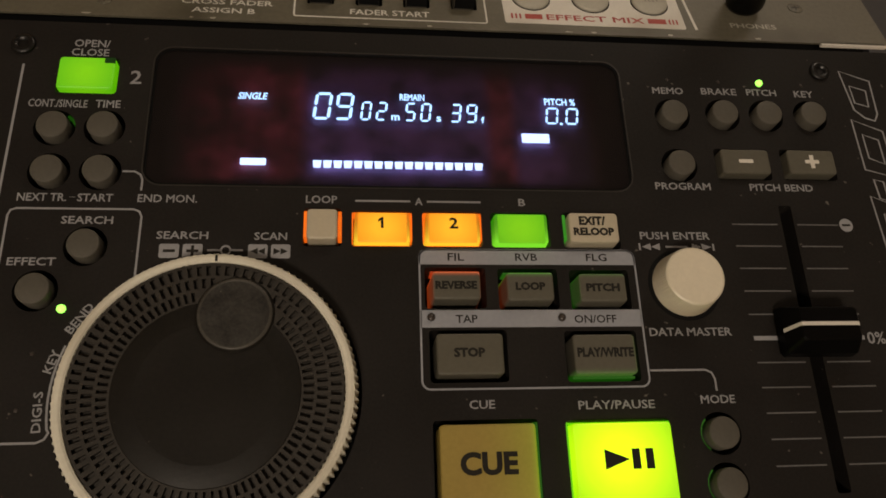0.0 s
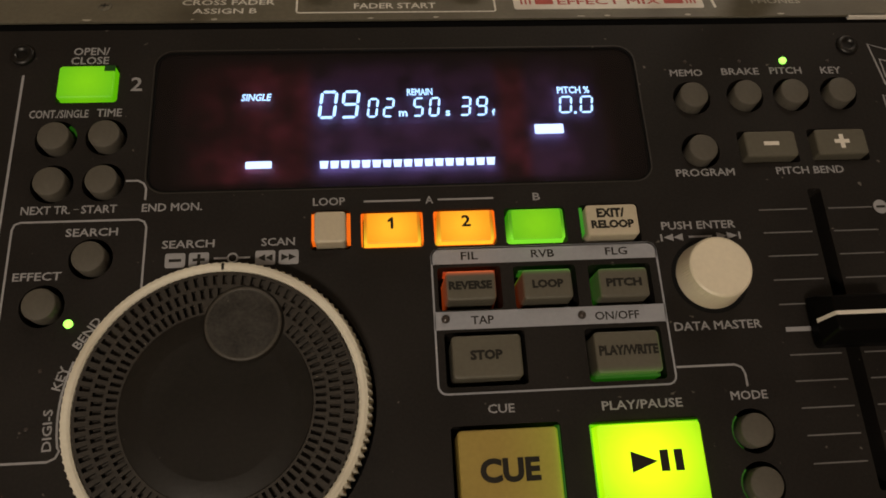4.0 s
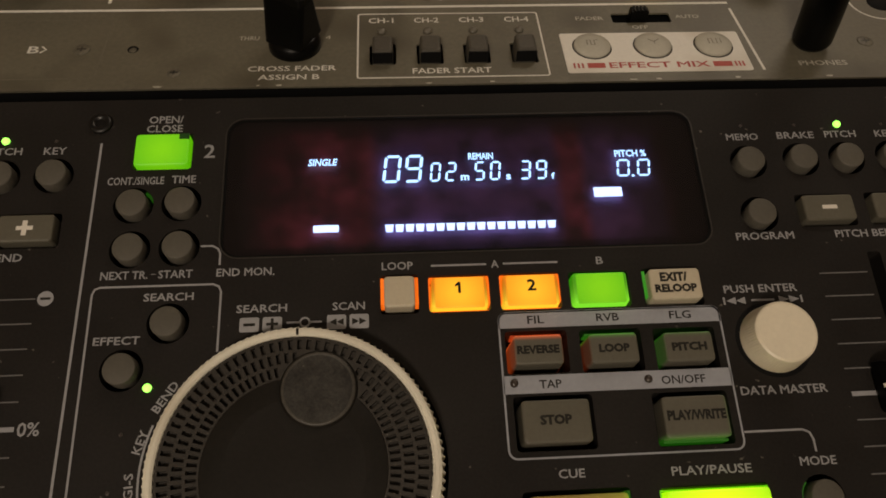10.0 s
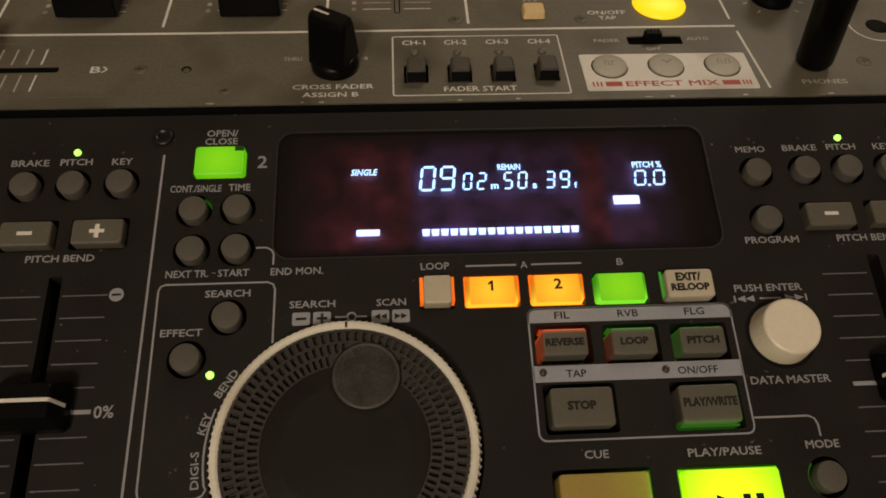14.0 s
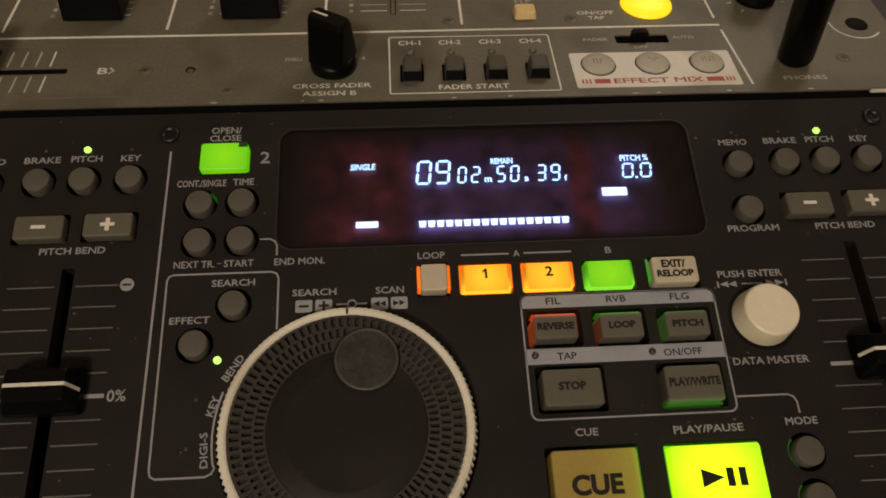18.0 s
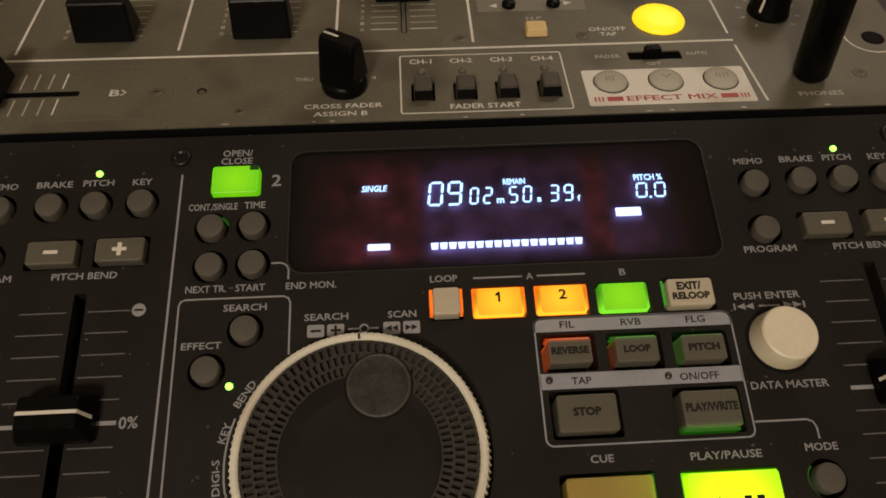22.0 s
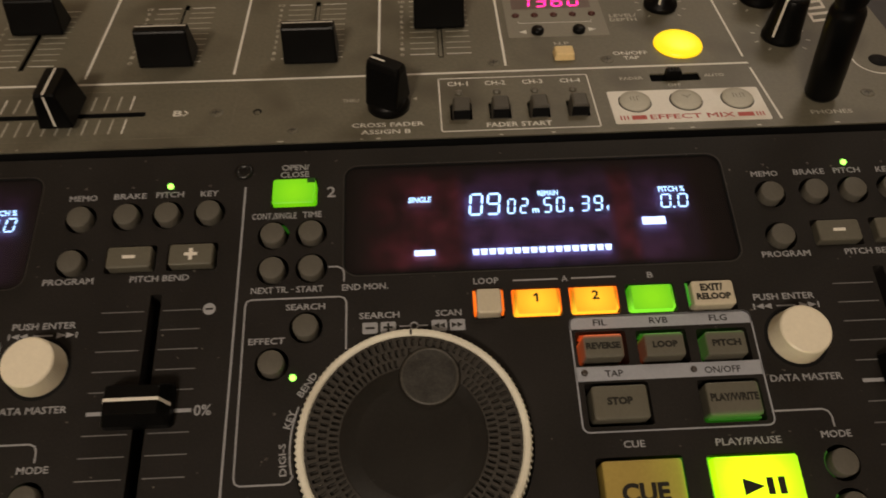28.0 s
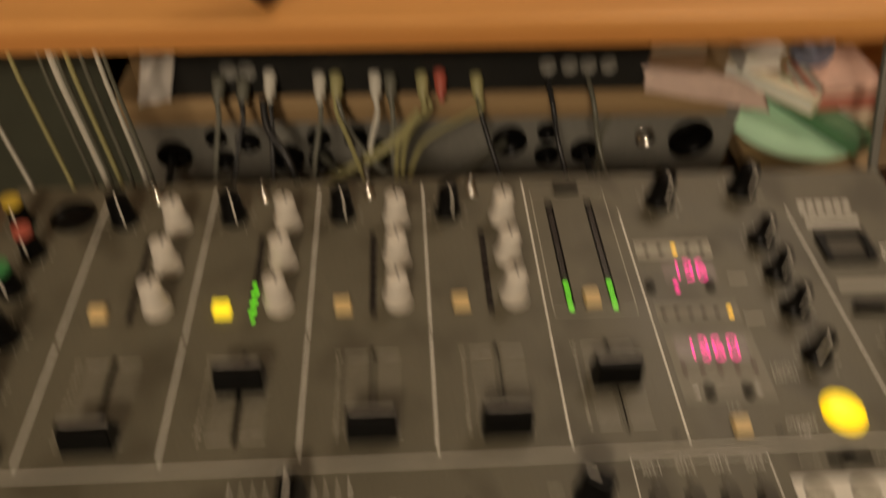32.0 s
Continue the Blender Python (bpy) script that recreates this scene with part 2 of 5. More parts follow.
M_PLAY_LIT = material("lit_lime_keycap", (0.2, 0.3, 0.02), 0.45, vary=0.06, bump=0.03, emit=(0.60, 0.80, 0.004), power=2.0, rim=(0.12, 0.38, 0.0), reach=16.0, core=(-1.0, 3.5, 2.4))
M_GREEN_GLOW = material("green_indicator", (0.03, 0.10, 0.02), 0.4, bump=0, emit=(0.05, 0.45, 0.01), power=0.12)
M_GREEN_EDGE = material("green_lit_edge", (0.03, 0.12, 0.02), 0.4, bump=0, emit=(0.05, 0.42, 0.02), power=0.5)
M_RED_GLOW = material("red_indicator", (0.3, 0.05, 0.02), 0.4, bump=0, emit=(1.0, 0.10, 0.012), power=0.16)


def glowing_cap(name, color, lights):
    """A keycap with glow put into its edges, of small lamps and, on the cue key, spill: (axis, edge in mm, reach in mm,
    colour, power).
    """
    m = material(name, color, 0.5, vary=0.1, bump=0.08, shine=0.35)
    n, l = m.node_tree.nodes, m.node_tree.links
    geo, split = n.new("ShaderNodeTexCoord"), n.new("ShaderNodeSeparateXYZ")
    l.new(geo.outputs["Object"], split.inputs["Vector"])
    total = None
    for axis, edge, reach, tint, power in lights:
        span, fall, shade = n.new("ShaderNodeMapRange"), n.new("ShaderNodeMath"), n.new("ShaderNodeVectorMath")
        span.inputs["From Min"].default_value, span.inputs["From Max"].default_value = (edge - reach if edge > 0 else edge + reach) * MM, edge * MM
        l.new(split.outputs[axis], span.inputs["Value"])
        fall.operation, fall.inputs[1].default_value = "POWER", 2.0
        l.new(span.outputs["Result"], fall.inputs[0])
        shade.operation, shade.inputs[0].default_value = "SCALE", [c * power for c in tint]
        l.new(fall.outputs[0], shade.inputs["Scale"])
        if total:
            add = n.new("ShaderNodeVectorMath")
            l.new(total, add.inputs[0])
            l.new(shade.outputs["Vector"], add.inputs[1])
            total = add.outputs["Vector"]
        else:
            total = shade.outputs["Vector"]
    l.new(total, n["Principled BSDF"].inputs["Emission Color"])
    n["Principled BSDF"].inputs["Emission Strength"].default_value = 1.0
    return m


GREEN, RED = (0.06, 0.50, 0.01), (1.0, 0.13, 0.02)
CAP = (0.108, 0.100, 0.076)
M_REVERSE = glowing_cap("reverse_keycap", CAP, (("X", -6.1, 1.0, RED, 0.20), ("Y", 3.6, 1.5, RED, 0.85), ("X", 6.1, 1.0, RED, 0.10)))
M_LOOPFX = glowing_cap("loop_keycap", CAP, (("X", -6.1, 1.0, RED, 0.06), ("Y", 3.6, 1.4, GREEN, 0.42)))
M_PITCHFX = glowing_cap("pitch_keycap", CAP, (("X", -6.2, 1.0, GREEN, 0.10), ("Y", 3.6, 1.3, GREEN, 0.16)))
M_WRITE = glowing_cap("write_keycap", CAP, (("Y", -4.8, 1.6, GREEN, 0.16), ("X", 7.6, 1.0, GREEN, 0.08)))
M_AMBER_BLOCK = glowing_cap("lit_amber_block", (0.45, 0.2, 0.02), (("Y", -4.3, 8.6, (1.0, 0.66, 0.03), 1.05), ("Y", 4.3, 8.6, (1.0, 0.20, 0.0), 0.75)))
M_GREEN_BLOCK = glowing_cap("lit_green_block", (0.08, 0.22, 0.02), (("Y", -4.3, 8.6, (0.26, 0.95, 0.03), 0.95), ("Y", 4.3, 8.6, (0.04, 0.5, 0.0), 0.6)))
M_LED_GREEN = material("green_led", (0.2, 0.6, 0.1), 0.3, bump=0, emit=(0.35, 1.0, 0.10), power=2.5)
M_LED_OFF = material("dark_led", (0.05, 0.04, 0.035), 0.3, bump=0)
M_LED_GREY = material("unlit_grey_lamp", (0.13, 0.118, 0.092), 0.35, bump=0)
# unlit cap; the play key's green spill is put into its emission
M_CUE = glowing_cap("amber_cap_green_spill", (0.34, 0.25, 0.060), (("X", 11.2, 16.0, (0.20, 0.40, 0.0), 0.22), ("X", 11.2, 2.2, (0.1, 0.5, 0.0), 0.35)))
M_BLACK = material("black_plastic", (0.0030, 0.0029, 0.0027), 0.36, vary=0.2, bump=0.06, shine=0.13)
M_LINE = material("white_pointer", (0.70, 0.66, 0.58), 0.5, vary=0.06)
M_SCREW = material("dark_screw", (0.008, 0.0075, 0.007), 0.4, metal=0.2)
M_SCALE = material("dim_grey_print", (0.125, 0.122, 0.122), 0.6, vary=0.2)
M_WORN = material("worn_grey_screw", (0.112, 0.102, 0.076), 0.5, vary=0.55, big=160, bump=0.25)
# uneven dark brown for the crosses on the screw heads
M_SLOT = material("dark_slot", (0.032, 0.029, 0.022), 0.6, vary=0.5, big=120)
M_SEAM = material("plate_seam", (0.142, 0.131, 0.098), 0.5, vary=0.3)
M_SEG_OFF = material("unlit_segments", (0.07, 0.06, 0.11), 0.6, vary=0.3, bump=0)
M_DARKKEY = material("dark_rubber", (0.066, 0.059, 0.045), 0.55)
M_MIXER = material("grey_mixer_paint", (0.128, 0.117, 0.084), 0.47, metal=0.0, vary=0.2, grain=700, big=25, bump=0.12, stain=(0.084, 0.075, 0.052), shine=0.5)
M_MIXER_PALE = material("pale_mixer_strip", (0.44, 0.42, 0.35), 0.5, vary=0.1)
M_MPRINT = material("mixer_print", (0.72, 0.70, 0.63), 0.6, vary=0.15)
M_EFFECT = material("white_effect_plate", (0.76, 0.73, 0.66), 0.5, vary=0.06, stain=(0.55, 0.50, 0.42))
M_EFFECT_KEY = material("grey_effect_button", (0.46, 0.44, 0.37), 0.55, vary=0.08, shine=0.25)
M_REDPRINT = material("red_print", (0.42, 0.075, 0.06), 0.6, vary=0.15)
M_WHITEKNOB = material("white_knob", (0.66, 0.62, 0.55), 0.45, vary=0.06, stain=(0.62, 0.56, 0.46))
M_AMBERKEY = material("amber_small_key", (0.78, 0.58, 0.28), 0.4, vary=0.08)
M_YELLOW_LIT = material("lit_yellow_key", (0.5, 0.35, 0.03), 0.4, bump=0, emit=(1.0, 0.80, 0.03), power=1.1, rim=(1.0, 0.60, 0.0), reach=12.0)
M_MAGENTA = material("magenta_segments", (0.6, 0.05, 0.3), 0.4, bump=0, emit=(1.0, 0.014, 0.27), power=2.2)
M_AMBER_LED = material("amber_led", (0.6, 0.35, 0.05), 0.4, bump=0, emit=(1.0, 0.55, 0.05), power=1.6)
M_METER_GREEN = material("meter_led", (0.1, 0.5, 0.05), 0.4, bump=0, emit=(0.16, 0.85, 0.03), power=1.3)
M_STRIP = material("pale_grey_field", (0.215, 0.200, 0.158), 0.5, vary=0.12)
M_LED_RED = material("dark_red_lamp", (0.07, 0.018, 0.014), 0.35, bump=0)
M_FIGURE_PANE = material("dull_reddish_pane", (0.145, 0.105, 0.092), 0.35, vary=0.12, bump=0.03)
M_CHROME = material("bright_metal", (0.6, 0.58, 0.52), 0.25, metal=1.0, bump=0)
M_REDKNOB = material("red_knob", (0.45, 0.10, 0.07), 0.45)
M_GREENKNOB = material("green_knob", (0.05, 0.28, 0.09), 0.45)
M_YELLOWKNOB = material("yellow_knob", (0.6, 0.42, 0.05), 0.45)
M_OAK = wood("orange_wood", (0.62, 0.265, 0.072), (0.84, 0.42, 0.135))
M_PINE = wood("pale_wood", (0.30, 0.20, 0.10), (0.42, 0.29, 0.15))
M_REDWOOD = wood("red_brown_wood", (0.20, 0.055, 0.018), (0.32, 0.10, 0.03))
M_DESK = wood("desk_wood", (0.16, 0.10, 0.055), (0.24, 0.15, 0.08))
M_WALL = material("warm_wall_paint", (0.55, 0.47, 0.36), 0.8, vary=0.06, grain=60, big=1.5)
M_CEIL = material("ceiling_paint", (0.7, 0.66, 0.58), 0.85, vary=0.05, grain=60, big=1.5)
M_FLOOR = wood("floor_wood", (0.12, 0.07, 0.04), (0.2, 0.12, 0.07), 2.0)

# ---- building helpers ----
SHARED = {}


def part(name, bm, mat, parent, label="", at=(0, 0, 0), turn=0.0, key=None):
    """Links a bmesh in millimetres as one mesh under a thing or a part. Parts with the same key share their mesh."""
    if key is None or key not in SHARED:
        if callable(bm):
            bm = bm()
        me = bpy.data.meshes.new(name)
        bmesh.ops.scale(bm, vec=(MM, MM, MM), verts=bm.verts)
        bm.to_mesh(me)
        bm.free()
        me.materials.append(mat)
        if key is not None:
            SHARED[key] = me
    me = SHARED[key] if key is not None else me
    ob = new(name, me)
    ob.parent = parent
    ob.matrix_basis = Matrix.Translation(Vector(at) * MM) @ Matrix.Rotation(radians(turn), 4, "Z")
    if label:
        ob["label"] = label
    return ob


def thing(name, m, label, category, group="", kind=""):
    ob = new(name)
    ob.empty_display_size = 0.02
    ob.matrix_basis = m
    return tagged(ob, label, category, group, kind)


def circle(x, y, r, n=32):
    return [(x + r * math.cos(2 * math.pi * i / n), y + r * math.sin(2 * math.pi * i / n)) for i in range(n)]


def rounded(x0, y0, x1, y1, r, n=4):
    pts = []
    for cx, cy, a in ((x1 - r, y1 - r, 0), (x0 + r, y1 - r, 90), (x0 + r, y0 + r, 180), (x1 - r, y0 + r, 270)):
        pts += [(cx + r * math.cos(radians(a + 90 * i / n)), cy + r * math.sin(radians(a + 90 * i / n))) for i in range(n + 1)]
    return pts


def plate(outer, holes, top=0.0, deep=3.0):
    """A plate with openings that go through it; the walls of the openings go down by deep."""
    bm = bmesh.new()
    edges, walls = [], []
    for loop in [outer] + [h[0] if isinstance(h[0], list) else h for h in holes]:
        vs = [bm.verts.new((x, y, top)) for x, y in loop]
        edges += [bm.edges.new((vs[i], vs[(i + 1) % len(vs)])) for i in range(len(vs))]
        walls.append(vs)
    bmesh.ops.triangle_fill(bm, use_beauty=True, edges=edges, normal=(0, 0, 1))
    for k, vs in enumerate(walls):
        own = holes[k - 1][1] if k and isinstance(holes[k - 1][0], list) else deep
        low = [bm.verts.new((v.co.x, v.co.y, top - own)) for v in vs]
        for i in range(len(vs)):
            j = (i + 1) % len(vs)
            bm.faces.new((vs[i], low[i], low[j], vs[j]) if k == 0 else (vs[j], low[j], low[i], vs[i]))
    return bm


def loft(loops, cap=True, base=False):
    """Joins loops of (x, y, z) from below upwards."""
    bm = bmesh.new()
    rings = [[bm.verts.new(p) for p in loop] for loop in loops]
    for a, b in zip(rings, rings[1:]):
        for i in range(len(a)):
            j = (i + 1) % len(a)
            bm.faces.new((a[i], a[j], b[j], b[i]))
    if cap:
        bm.faces.new(rings[-1])
    if base:
        bm.faces.new(rings[0][::-1])
    return bm


def cap_shape(w, d, h, r=0.8, edge=0.5, low=-2.0, taper=0.0):
    """A key cap, centred, with rounded corners and a rounded upper edge."""
    loops = []
    for inset, z in ((0, low), (taper, h - edge), (taper + edge * 0.3, h - edge * 0.3), (taper + edge, h)):
        loops.append([(x, y, z) for x, y in rounded(-w / 2 + inset, -d / 2 + inset, w / 2 - inset, d / 2 - inset, max(r - inset * 0.3, 0.2), 3)])
    return loft(loops, base=True)


def lathe(profile, n=40, flutes=0.0, band=(0, 0), cap=True, crisp=32.0):
    """A turned body from (radius, height); between the heights of band every other column stands in by flutes."""
    loops = []
    for r, z in profile:
        ring = []
        for i in range(n):
            rr = r - (flutes if flutes and band[0] <= z <= band[1] and i % 2 else 0)
            ring.append((rr * math.cos(2 * math.pi * i / n), rr * math.sin(2 * math.pi * i / n), z))
        loops.append(ring)
    bm = loft(loops, cap=cap, base=cap)
    for f in bm.faces:
        f.smooth = not flutes and len(f.verts) == 4
    for e in bm.edges:
        e.smooth = len(e.link_faces) != 2 or e.calc_face_angle(0.0) < radians(crisp)
    return bm


def ribbon(pts, width=0.5, z=0.12, closed=False):
    """A printed line along points."""
    bm = bmesh.new()
    sides, k = [], len(pts)
    for i, (x, y) in enumerate(pts):
        a = Vector(pts[i - 1] if closed or i else pts[i])
        b = Vector(pts[(i + 1) % k] if closed or i < k - 1 else pts[i])
        t = (b - a).normalized()
        off = Vector((-t.y, t.x)) * width / 2
        sides.append((bm.verts.new((x + off.x, y + off.y, z)), bm.verts.new((x - off.x, y - off.y, z))))
    for i in range(k if closed else k - 1):
        (a, b), (c, d) = sides[i], sides[(i + 1) % k]
        bm.faces.new((b, d, c, a))
    return bm


def sheet(loop, z=0.12):
    bm = bmesh.new()
    bm.faces.new([bm.verts.new((x, y, z)) for x, y in loop])
    return bm


def sheets(loops, z=0.12):
    bm = bmesh.new()
    for loop in loops:
        bm.faces.new([bm.verts.new((x, y, z)) for x, y in loop])
    return bm


def box(x0, y0, z0, x1, y1, z1, bevel=0.0):
    bm = bmesh.new()
    bmesh.ops.create_cube(bm, size=1)
    for v in bm.verts:
        v.co = Vector(((x0 + x1) / 2 + v.co.x * (x1 - x0), (y0 + y1) / 2 + v.co.y * (y1 - y0), (z0 + z1) / 2 + v.co.z * (z1 - z0)))
    if bevel:
        bmesh.ops.bevel(bm, geom=bm.edges[:], offset=bevel, segments=2, affect="EDGES", profile=0.6)
    return bm


def arc(x, y, r, a0, a1, n=10):
    return [(x + r * math.cos(radians(a0 + (a1 - a0) * i / n)), y + r * math.sin(radians(a0 + (a1 - a0) * i / n))) for i in range(n + 1)]


def embolden(bm, amount):
    """Moves the outline of flat letters outwards."""
    out = collections.defaultdict(list)
    for e in bm.edges:
        if len(e.link_faces) != 1:
            continue
        a, b = e.verts
        d = b.co - a.co
        n = Vector((d.y, -d.x, 0)).normalized()
        if n.dot(e.link_faces[0].calc_center_median() - a.co) > 0:
            n = -n
        out[a].append(n)
        out[b].append(n)
    for v, ns in out.items():
        n = sum(ns, Vector())
        if n.length > 0.3:
            u = n.normalized()
            v.co += u * amount * min(1 / max(u.dot(ns[0]), 0.1), 1.4)


def lettering(text, x0, x1, y0, y1, z=0.12, slant=0.0, bold=0.03):
    """Letters fitted into a box: the capitals' feet at y0, their heads at y1."""
    cu = bpy.data.curves.new("letters", "FONT")
    cu.body, cu.size, cu.shear, cu.resolution_u = text, 1.0, slant, 4 if y1 - y0 > 4 else 2
    ob = bpy.data.objects.new("letters", cu)
    me = bpy.data.meshes.new_from_object(ob)
    bm = bmesh.new()
    bm.from_mesh(me)
    if bold:
        bmesh.ops.remove_doubles(bm, verts=bm.verts, dist=1e-5)
        embolden(bm, bold)
    bpy.data.objects.remove(ob)
    bpy.data.curves.remove(cu)
    bpy.data.meshes.remove(me)
    lo = min(v.co.x for v in bm.verts)
    hi = max(v.co.x for v in bm.verts)
    foot, head = (min(v.co.y for v in bm.verts), max(v.co.y for v in bm.verts))
    if not any(c in text for c in "/,%"):
        foot, head = min(foot, 0.0), max(head, 0.1)
    else:
        foot, head = 0.0, 0.72
    for v in bm.verts:
        v.co = Vector((x0 + (v.co.x - lo) / (hi - lo) * (x1 - x0), y0 + (v.co.y - foot) / (head - foot) * (y1 - y0), z))
    return bm


def word(text, x0, x1, y0, y1, parent, dx=0.0, mat=None, z=0.12, turn=0.0, slant=0.0, name="printed_word", bold=0.016):
    w = x1 - x0
    return part(name, lambda: lettering(text, -w / 2, w / 2, 0, y1 - y0, 0, slant, bold), mat or M_PRINT, parent,
                at=((x0 + x1) / 2 + dx, y0, z), turn=turn, key=("word", text, round(w, 1), round(y1 - y0, 1), slant, (mat or M_PRINT).name))


def digit_segments(ch, x0, x1, y0, y1, w, slant=0.12):
    """The lit bars of one seven-segment figure."""
    lit = {"0": "abcdef", "1": "bc", "2": "abged", "3": "abgcd", "4": "fgbc", "5": "afgcd", "6": "afgedc", "7": "abc", "8": "abcdefg", "9": "abcdfg"}[ch]
    ym, g, loops = (y0 + y1) / 2, w * 0.18, []
    h = w / 2

    def bar(ax, ay, bx, by):
        if ay == by:
            pts = [(ax + g, ay), (ax + h + g, ay + h), (bx - h - g, by + h), (bx - g, by), (bx - h - g, by - h), (ax + h + g, ay - h)]
        else:
            lo, hi = min(ay, by), max(ay, by)
            pts = [(ax, lo + g), (ax + h, lo + h + g), (ax + h, hi - h - g), (ax, hi - g), (ax - h, hi - h - g), (ax - h, lo + h + g)]
        loops.append([(x + (y - y0) * slant, y) for x, y in pts])
    for s in lit:
        if s == "a": bar(x0, y1, x1, y1)
        if s == "d": bar(x0, y0, x1, y0)
        if s == "g": bar(x0, ym, x1, ym)
        if s == "f": bar(x0, ym, x0, y1)
        if s == "e": bar(x0, y0, x0, ym)
        if s == "b": bar(x1, ym, x1, y1)
        if s == "c": bar(x1, y0, x1, ym)
    return loops

# ---- room ----
def slab(name, x0, y0, z0, x1, y1, z1, mat, bevel=0.0):
    me = bpy.data.meshes.new(name)
    bm = box(x0, y0, z0, x1, y1, z1, bevel)
    bm.to_mesh(me)
    bm.free()
    me.materials.append(mat)
    return new(name, me)


tagged(slab("floor", -2.3, -2.6, -0.1, 2.3, 1.7, 0.0, M_FLOOR), "dark wooden floor of the room", "floor", kind="structure")
tagged(slab("ceiling", -2.3, -2.6, 2.5, 2.3, 1.7, 2.6, M_CEIL), "plain warm white ceiling", "ceiling", kind="structure")
tagged(slab("wall_north", -2.3, 1.6, 0.0, 2.3, 1.7, 2.5, M_WALL), "plain warm painted wall behind the desk", "wall", kind="structure")
tagged(slab("wall_south", -2.3, -2.6, 0.0, 2.3, -2.5, 2.5, M_WALL), "plain warm painted wall", "wall", kind="structure")
tagged(slab("wall_east", 2.2, -2.5, 0.0, 2.3, 1.6, 2.5, M_WALL), "plain warm painted wall", "wall", kind="structure")
tagged(slab("wall_west", -2.3, -2.5, 0.0, -2.2, 1.6, 2.5, M_WALL), "plain warm painted wall", "wall", kind="structure")
for _, at, _ in LAMPS:
    ceiling_lamp = thing("ceiling_lamp", pose(*at), "round hanging lamp with a pale shade", "lamp", "ceiling lamps")
    part("shade", lambda: lathe([(270, 40), (280, 42), (200, 85), (40, 105), (10, 106)], 48), M_CEIL, ceiling_lamp, "wide pale shade", key="lamp_shade")
    part("stem", lathe([(8, 104), (8, (2.499 - at[2]) / MM)], 16), M_SCREW, ceiling_lamp)

# ---- desk under the equipment ----
DESK = MIXER_TOP - 0.150
desk = thing("desk", pose(0, 0, 0), "dark wooden desk under the mixer and the controller", "desk")
part("desktop", box(-900, -330, (DESK - 0.03) * 1000, 900, 700, DESK * 1000, 3), M_DESK, desk)
for x in (-860, 860):
    for y in (-290, 660):
        part("leg", lambda: box(-30, -30, 0, 30, 30, (DESK - 0.03) * 1000, 2), M_DESK, desk, at=(x, y, 0), key="desk_leg")

# ---- the twin player controller ----
PITCH = 222.0
ctrl = thing("dual_deck_controller", Matrix.Translation((0, 0, LEVEL)) @ Matrix.Rotation(radians(TILT), 4, "X"),
             "black twin CD deck controller with lit buttons before the mixer", "dj controller")
KEY_H = 2.0
ROUND = [("mode_button", 11.2, -24.4), ("mode_button", 23.0, -24.1), ("mode_button", 11.6, -36.4), ("mode_button", 23.4, -36.2), ("mode_button", 22.4, -55.5),
         ("mode_button", 12.9, -66.4), ("mode_button", 170.8, -16.1), ("mode_button", 185.3, -15.7), ("mode_button", 198.0, -15.6), ("mode_button", 211.1, -15.4),
         ("mode_button", 170.5, -31.5), ("mode_button", 170.1, -101.4), ("mode_button", 170.0, -112.9)]
# name, centre, size, size of the opening
RECT = {"eject": (17.2, -9.6, 13.8, 9.3), "bend_minus": (188.4, -31.2, 13.6, 7.3), "bend_plus": (207.2, -31.0, 13.5, 7.3),
        "loop": (76.9, -50.6, 7.4, 8.0), "one": (91.4, -50.8, 14.2, 8.6), "two": (108.8, -50.8, 14.2, 8.6), "b": (126.0, -50.9, 14.2, 8.6), "exit": (144.3, -50.9, 12.8, 8.0),
        "reverse": (109.0, -66.1, 12.2, 7.7), "loop_fx": (126.9, -66.4, 12.2, 7.8), "pitch_fx": (144.9, -66.7, 12.4, 7.8),
        "stop": (111.5, -82.8, 15.8, 9.8), "write": (143.6, -83.1, 15.2, 9.6), "cue": (114.6, -110.0, 22.0, 22.6), "play": (145.6, -110.2, 24.0, 23.0)}
EYE_X, EYE_Y, LOWER = 76.0, -121.0, 0.0066
ROUND = [(n, x + (x - EYE_X) * LOWER, y + (y - EYE_Y) * LOWER) for n, x, y in ROUND]
NUDGE = {k: ((v[0] - EYE_X) * LOWER, (v[1] - EYE_Y) * LOWER + 0.35) for k, v in RECT.items()}
RECT = {k: (v[0] + NUDGE[k][0], v[1] + NUDGE[k][1], v[2], v[3]) for k, v in RECT.items()}
WELL = {"eject": 0.5, "bend_minus": 1.0, "bend_plus": 1.0, "loop": 1.0, "one": 0.4, "two": 0.4, "b": 0.4, "exit": 1.0, "reverse": 1.4, "loop_fx": 1.4, "pitch_fx": 1.4,
        "stop": 1.4, "write": 1.4, "cue": 1.2, "play": 0.6}
JOG = (53.2, -90.7)
holes = []
for dx in (0.0, -PITCH):
    holes += [circle(x + dx, y, 5.0, 24) for _, x, y in ROUND]
    for k, (x, y, w, d) in RECT.items():
        g = WELL[k]
        holes.append(rounded(x + dx - w / 2 - g, y - d / 2 - g, x + dx + w / 2 + g, y + d / 2 + g, 0.9, 3))
    holes.append(rounded(196.8 + dx, -115.5, 200.3 + dx, -42.4, 0.6, 2))
    holes.append((rounded(33.0 + dx, -38.7, 157.4 + dx, 0.8, 4.5, 6), 1.3))
    holes.append(circle(JOG[0] + dx, JOG[1], 33.5, 96))
part("faceplate", plate(rounded(-241, -150, 242, 7.7, 1.5, 3), holes, 0, 9.8), M_PANEL, ctrl, "matt black front panel with grey print")
